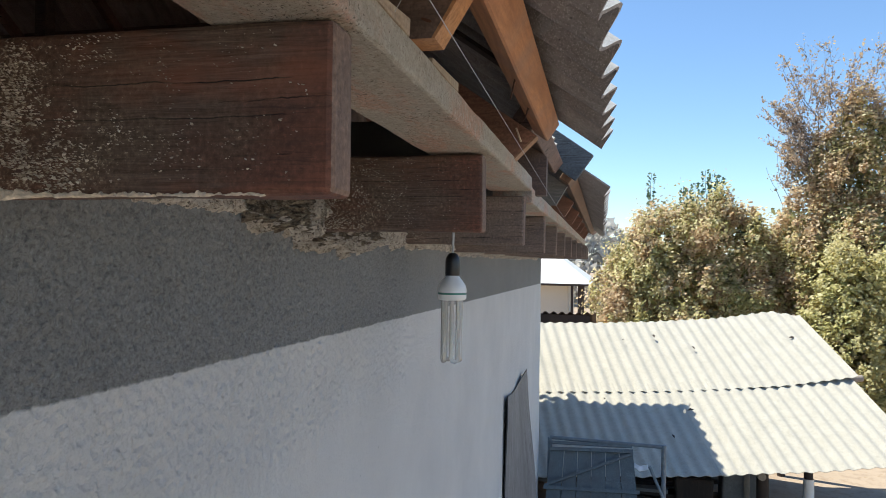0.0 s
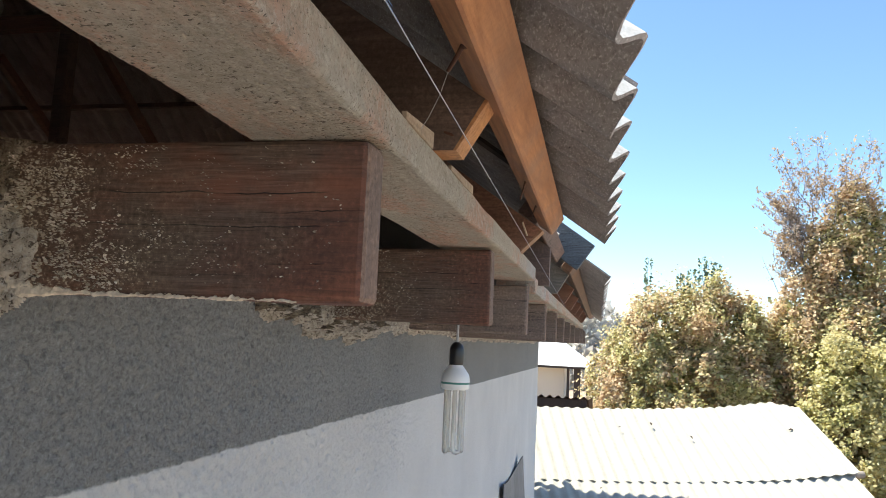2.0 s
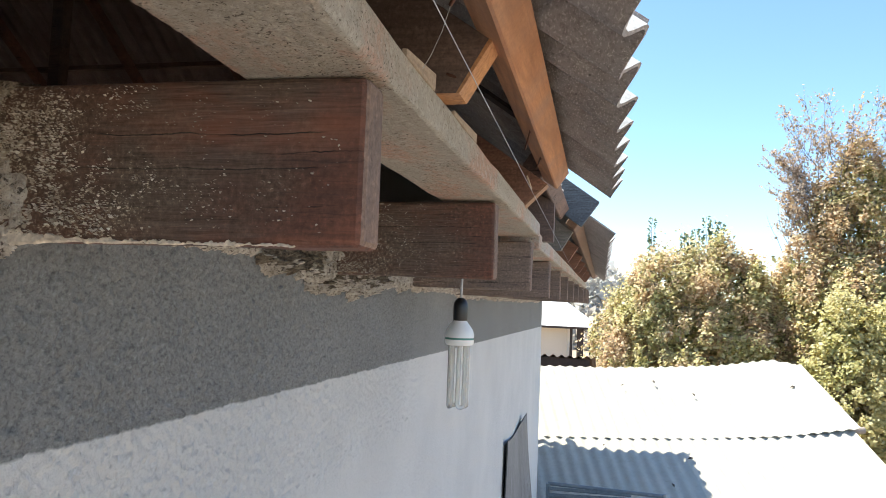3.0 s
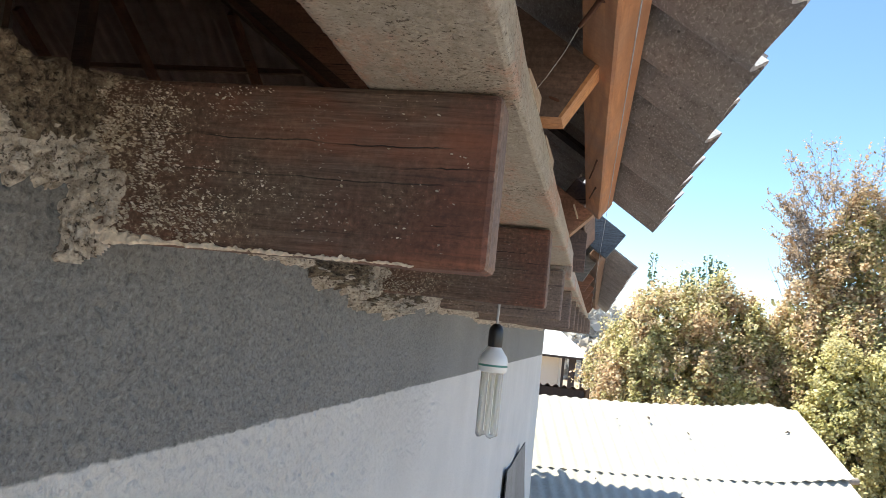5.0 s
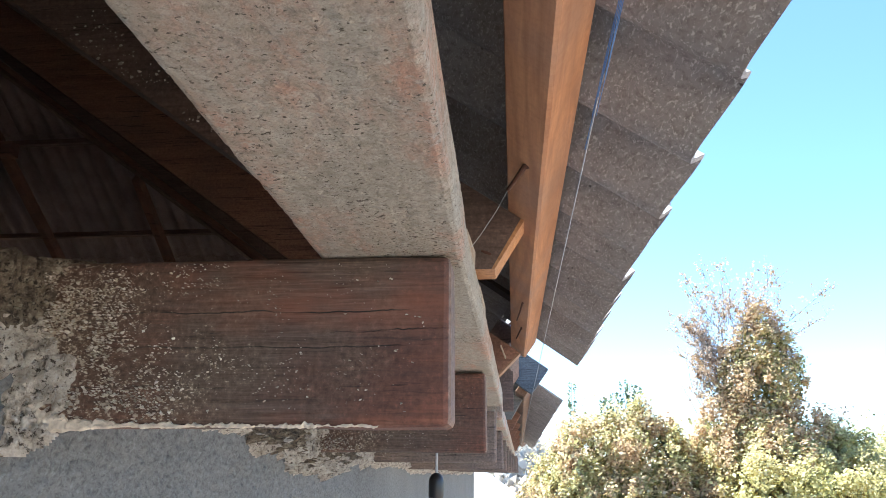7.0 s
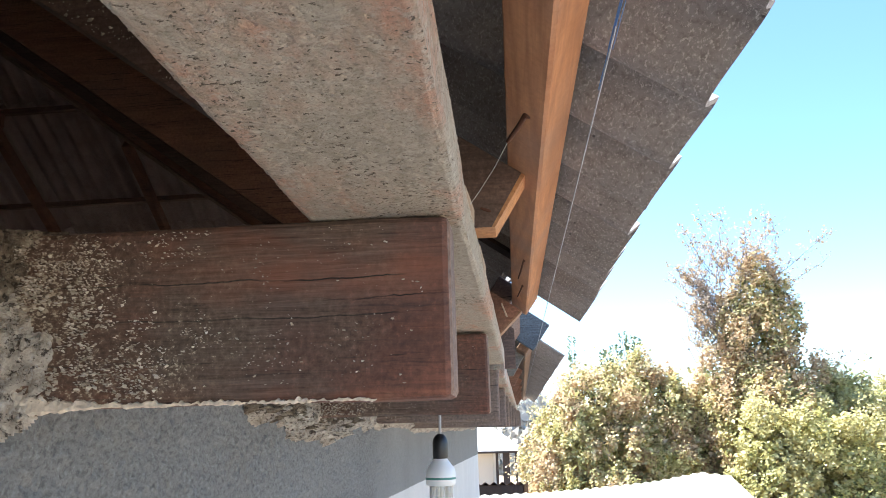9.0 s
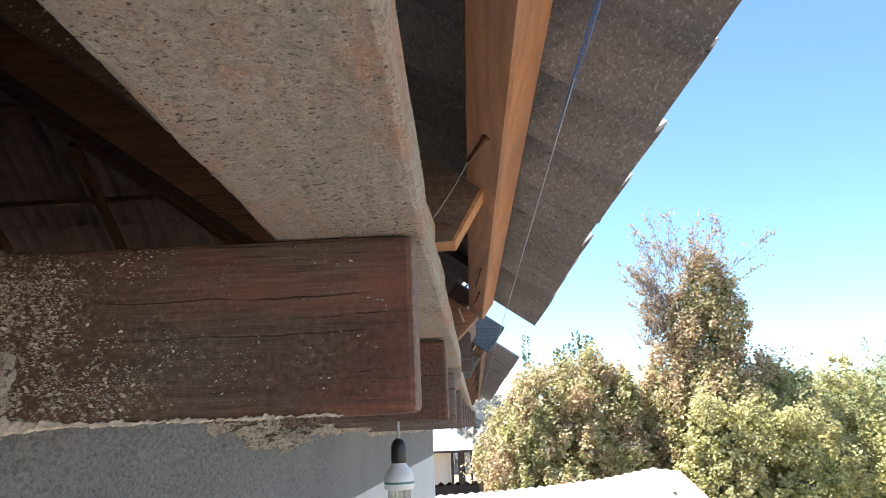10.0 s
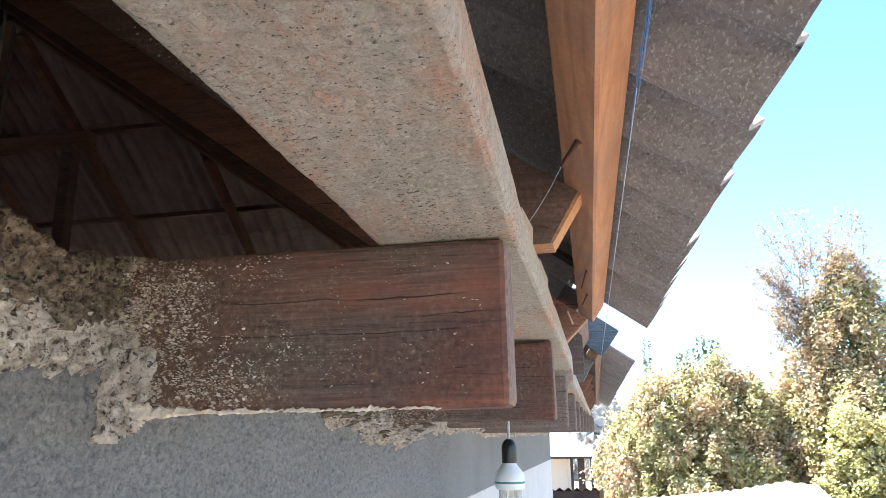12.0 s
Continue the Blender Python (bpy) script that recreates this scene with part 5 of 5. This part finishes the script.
def branch(bm, pts, r, root, way, length, rad=0.007, side=9, leaves=3, spread=0.22):
    """A thin branch with side twigs; gathers places for its leaves in pts."""
    p, d = Vector(root), Vector(way).normalized()
    q = [p.copy()]
    steps = 7
    for k in range(steps):
        d = (d + Vector((r.uniform(-0.22, 0.22), r.uniform(-0.22, 0.22), r.uniform(-0.08, 0.14)))).normalized()
        p = p + d * length / steps
        q.append(p.copy())
    tube(bm, q, rad, 5, 0.25)
    for k in range(side):
        u = r.uniform(0.2, 1.0) * steps
        i = min(steps - 1, int(u))
        o = q[i].lerp(q[i + 1], u - i)
        e = (d * 0.7 + Vector((r.uniform(-1, 1), r.uniform(-1, 1), r.uniform(-0.3, 0.8)))).normalized()
        tip = o + e * length * spread * r.uniform(0.5, 1.2)
        tube(bm, [o, o.lerp(tip, 0.5) + Vector((0, 0, r.uniform(-0.02, 0.03))), tip], rad * 0.4, 4, 0.4)
        pts += [tuple(o.lerp(tip, r.uniform(0.3, 1.05)) + Vector((r.gauss(0, 0.025), r.gauss(0, 0.025), r.gauss(0, 0.025)))) for _ in range(leaves)]


def shoot(bm, pts, r, root, height, lean=0.0):
    """An upright young shoot with paired leaves."""
    p = Vector(root)
    q = [p + Vector((lean * u * u * height + 0.015 * math.sin(u * 7), 0, height * u)) for u in (0, 0.25, 0.5, 0.75, 1.0)]
    tube(bm, q, 0.009, 5, 0.4)
    n = int(height / 0.027)
    for k in range(n):
        u = 0.1 + 0.9 * k / n
        o = q[0].lerp(q[-1], u) + Vector((0.015 * math.sin(u * 7), 0, 0))
        for sgn in (-1, 1):
            pts.append(tuple(o + Vector((sgn * r.uniform(0.035, 0.09), r.uniform(-0.05, 0.05), r.uniform(-0.01, 0.03)))))


def plant(name, at, blobs, clumps, each, size, mat, label, category, seed, trunks, clump=0.2, droop=1.5, limbs=(), shoots=(), limb_leaf=None, core=14000, sunward=1.4, limb_leaves=3, twig_size=0.85):
    """A thing of trunk, crown, inner crown coloured dark for shade and, where given, thin limbs with their leaves.
    Limbs: (root, way, length, side twigs).
    """
    thing = empty(name, at)
    bm = bmesh.new()
    r = random.Random(seed)
    for x, y, rad, h in trunks:
        path = [(x, y, -0.05)]
        for k in range(1, 7):
            path.append((x + r.uniform(-0.12, 0.12) * k * 0.4, y + r.uniform(-0.12, 0.12) * k * 0.4, h * k / 6))
        tube(bm, path, rad, 8, 0.35)
        for k in range(9):
            j = r.randrange(2, 6)
            p = Vector(path[j])
            d = Vector((r.uniform(-1, 1), r.uniform(-1, 1), r.uniform(0.2, 1.0))).normalized()
            L = min(0.75, r.uniform(0.5, 1.1) * h * 0.28)
            tube(bm, [p, p + d * L * 0.5 + Vector((0, 0, 0.05)), p + d * L + Vector((0, 0, 0.15))], rad * 0.25, 6, 0.3)
    part("trunk", bm, m_bark, thing)
    p, d = clumped(clumps, each, blobs, seed, clump, droop)
    crown = new("crown", leaf_mesh("crown", p, size, mat, seed, d, sunward))
    crown.parent = thing
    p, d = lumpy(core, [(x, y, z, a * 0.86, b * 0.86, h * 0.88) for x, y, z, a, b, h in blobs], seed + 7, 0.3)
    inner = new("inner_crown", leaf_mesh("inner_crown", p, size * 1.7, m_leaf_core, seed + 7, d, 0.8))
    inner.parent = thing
    if limbs or shoots:
        bm = bmesh.new()
        pts = []
        for root, way, length, side in limbs:
            branch(bm, pts, r, root, way, length, side=side, leaves=limb_leaves)
        for root, height, lean in shoots:
            shoot(bm, pts, r, root, height, lean)
        tagged(part("twig", bm, m_bark, thing), kind="stuff")
        o = new("twig_foliage", leaf_mesh("twig_leaves", np.array(pts), size * twig_size, limb_leaf or mat, seed + 1))
        o.parent = thing
    return tagged(thing, label, category)


THICKET = [(0.1, 0, 2.3, 1.4, 1.2, 2.4), (-0.7, 0, 2.0, 0.75, 1.0, 2.2), (1.1, 0, 3.5, 0.85, 0.9, 1.4), (0.1, -0.1, 3.7, 0.95, 0.9, 1.25), (-0.55, 0, 3.2, 0.65, 0.8, 1.2), (1.5, 0.1, 2.4, 1.0, 1.1, 2.0)]
rt = random.Random(31)
thicket_shoots = [((-0.42, 0, 4.65), 1.05, 0.0)] + [((0.25 + 0.13 * k, rt.uniform(-0.2, 0.2), 4.9), rt.uniform(0.42, 0.6), rt.uniform(-0.05, 0.05)) for k in range(3)] + [((0.75 + 0.1 * k, rt.uniform(-0.2, 0.2), 4.85), rt.uniform(0.6, 1.05), rt.uniform(-0.05, 0.08)) for k in range(4)]
thicket_limbs = [((1.2, 0, 4.5), (0.3, 0, 1), 0.65, 14), ((1.3, 0.1, 4.4), (0.7, 0, 0.7), 0.7, 14), ((1.35, 0, 4.3), (1, 0, 0.35), 0.6, 12)]
plant("creeper_thicket", (2.05, 16.5, 0), THICKET, 1500, 75, 0.033, m_leaf_creeper, "dense thicket overgrown with browning creeper leaves", "thicket", 3, ((0, 0, 0.12, 3.8), (-0.8, 0.1, 0.1, 3.2)), 0.17, 1.6, thicket_limbs, thicket_shoots, m_leaf_shoot, limb_leaves=5, twig_size=1.3)
CLIMBED = [(0.25, 0, 5.3, 0.75, 0.7, 1.0), (0.45, 0, 6.5, 0.55, 0.5, 0.95), (0.8, 0, 5.9, 0.5, 0.5, 0.85), (-0.05, 0, 5.9, 0.4, 0.4, 0.7), (0.1, 0, 3.6, 1.2, 1.1, 1.6), (-0.6, -0.1, 3.4, 0.9, 1.0, 1.5), (0.9, 0, 4.1, 0.9, 0.9, 0.9)]
rt = random.Random(77)
tree_limbs = [((rt.uniform(-0.6, 0.7), rt.uniform(-0.3, 0.3), rt.uniform(6.4, 7.1)), (rt.uniform(-0.55, 0.5), rt.uniform(-0.2, 0.2), 1), rt.uniform(0.8, 1.6), 17) for _ in range(30)]
tree_limbs += [((rt.uniform(-0.7, -0.3), rt.uniform(-0.3, 0.3), rt.uniform(5.0, 6.6)), (-0.6, 0, rt.uniform(0.5, 1.2)), rt.uniform(0.6, 1.1), 16) for _ in range(48)]
tree_limbs += [((0.6, 0, 6.7), (0.9, 0, 0.75), 1.8, 30), ((0.7, 0.1, 6.5), (1, 0, 0.5), 1.6, 26), ((0.5, 0, 7.0), (0.55, 0, 1), 1.6, 22), ((0.6, 0, 6.9), (0.7, 0, 0.9), 1.5, 24), ((0.8, 0, 5.4), (0.8, 0, 0.5), 0.7, 12), ((-0.9, 0, 5.2), (-0.55, 0, 0.9), 1.1, 3), ((-1.0, 0, 5.0), (-0.35, 0, 1.0), 0.9, 4)]
plant("overgrown_tree", (5.4, 16.8, 0), CLIMBED, 1000, 62, 0.033, m_leaf_tan, "tall tree overgrown with yellowing creeper, bare twigs at its top", "tree", 8, ((0, 0, 0.16, 6.6), (0.2, 0.05, 0.1, 6.4)), 0.17, 1.5, tree_limbs, (), m_leaf_dry, core=12000, limb_leaves=5)
BUSH = [(-0.1, 0, 2.2, 1.7, 1.2, 2.3), (1.7, 0.2, 2.0, 1.4, 1.2, 2.3), (-1.2, -0.3, 2.3, 1.2, 1.1, 2.1), (-1.0, -0.8, 1.1, 1.9, 0.9, 1.7), (0.45, 0, 3.3, 0.7, 0.7, 1.25), (-1.7, -1.4, 2.1, 0.9, 0.7, 1.6), (-0.6, -1.4, 1.9, 1.1, 0.7, 1.8)]
bush_limbs = [((0.0, 0, 4.3), (0.5, 0, 0.9), 1.0, 14), ((0.3, 0, 4.2), (1, 0, 0.6), 0.9, 13), ((-0.4, 0, 4.3), (-0.3, 0, 1), 0.6, 9)]
plant("bush", (7.0, 16.6, 0), BUSH, 1900, 80, 0.034, m_leaf_green, "broad olive green bush with yellowing leaves", "bush", 12, ((0, 0, 0.12, 3.0), (1.3, 0, 0.1, 3.0)), 0.19, 1.2, bush_limbs, (), m_leaf_dry, core=20000)
FULL = [(0, 0, 2.9, 2.1, 1.9, 2.2), (1.9, 0, 3.1, 2.0, 1.9, 2.3), (-1.6, 0, 2.1, 1.3, 1.4, 1.9), (4, 0.5, 3.2, 2.4, 2, 2.6)]
rt = random.Random(9)
full_shoots = [((x, rt.uniform(-0.6, 0.3), z), rt.uniform(0.4, 0.8), rt.uniform(-0.1, 0.1)) for x, z in ((-1.4, 4.2), (-0.6, 4.9), (0.0, 5.3), (0.5, 5.35), (1.0, 5.4), (1.6, 5.6), (2.2, 5.6), (2.8, 5.5), (3.5, 5.6))]
plant("tree", (11.6, 21, 0), FULL, 1900, 70, 0.038, m_leaf_dark, "full green tree at the far side of the yard", "tree", 15, ((0, 0, 0.2, 4.5),), 0.28, 1.0, (), full_shoots, core=20000, sunward=0.9)
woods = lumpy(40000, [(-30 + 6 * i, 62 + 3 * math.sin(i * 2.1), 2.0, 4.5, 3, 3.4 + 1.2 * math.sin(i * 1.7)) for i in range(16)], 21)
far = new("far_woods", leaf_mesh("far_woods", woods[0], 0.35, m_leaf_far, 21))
tagged(far, "hazy grey-green trees in the distance", "trees", kind="stuff")
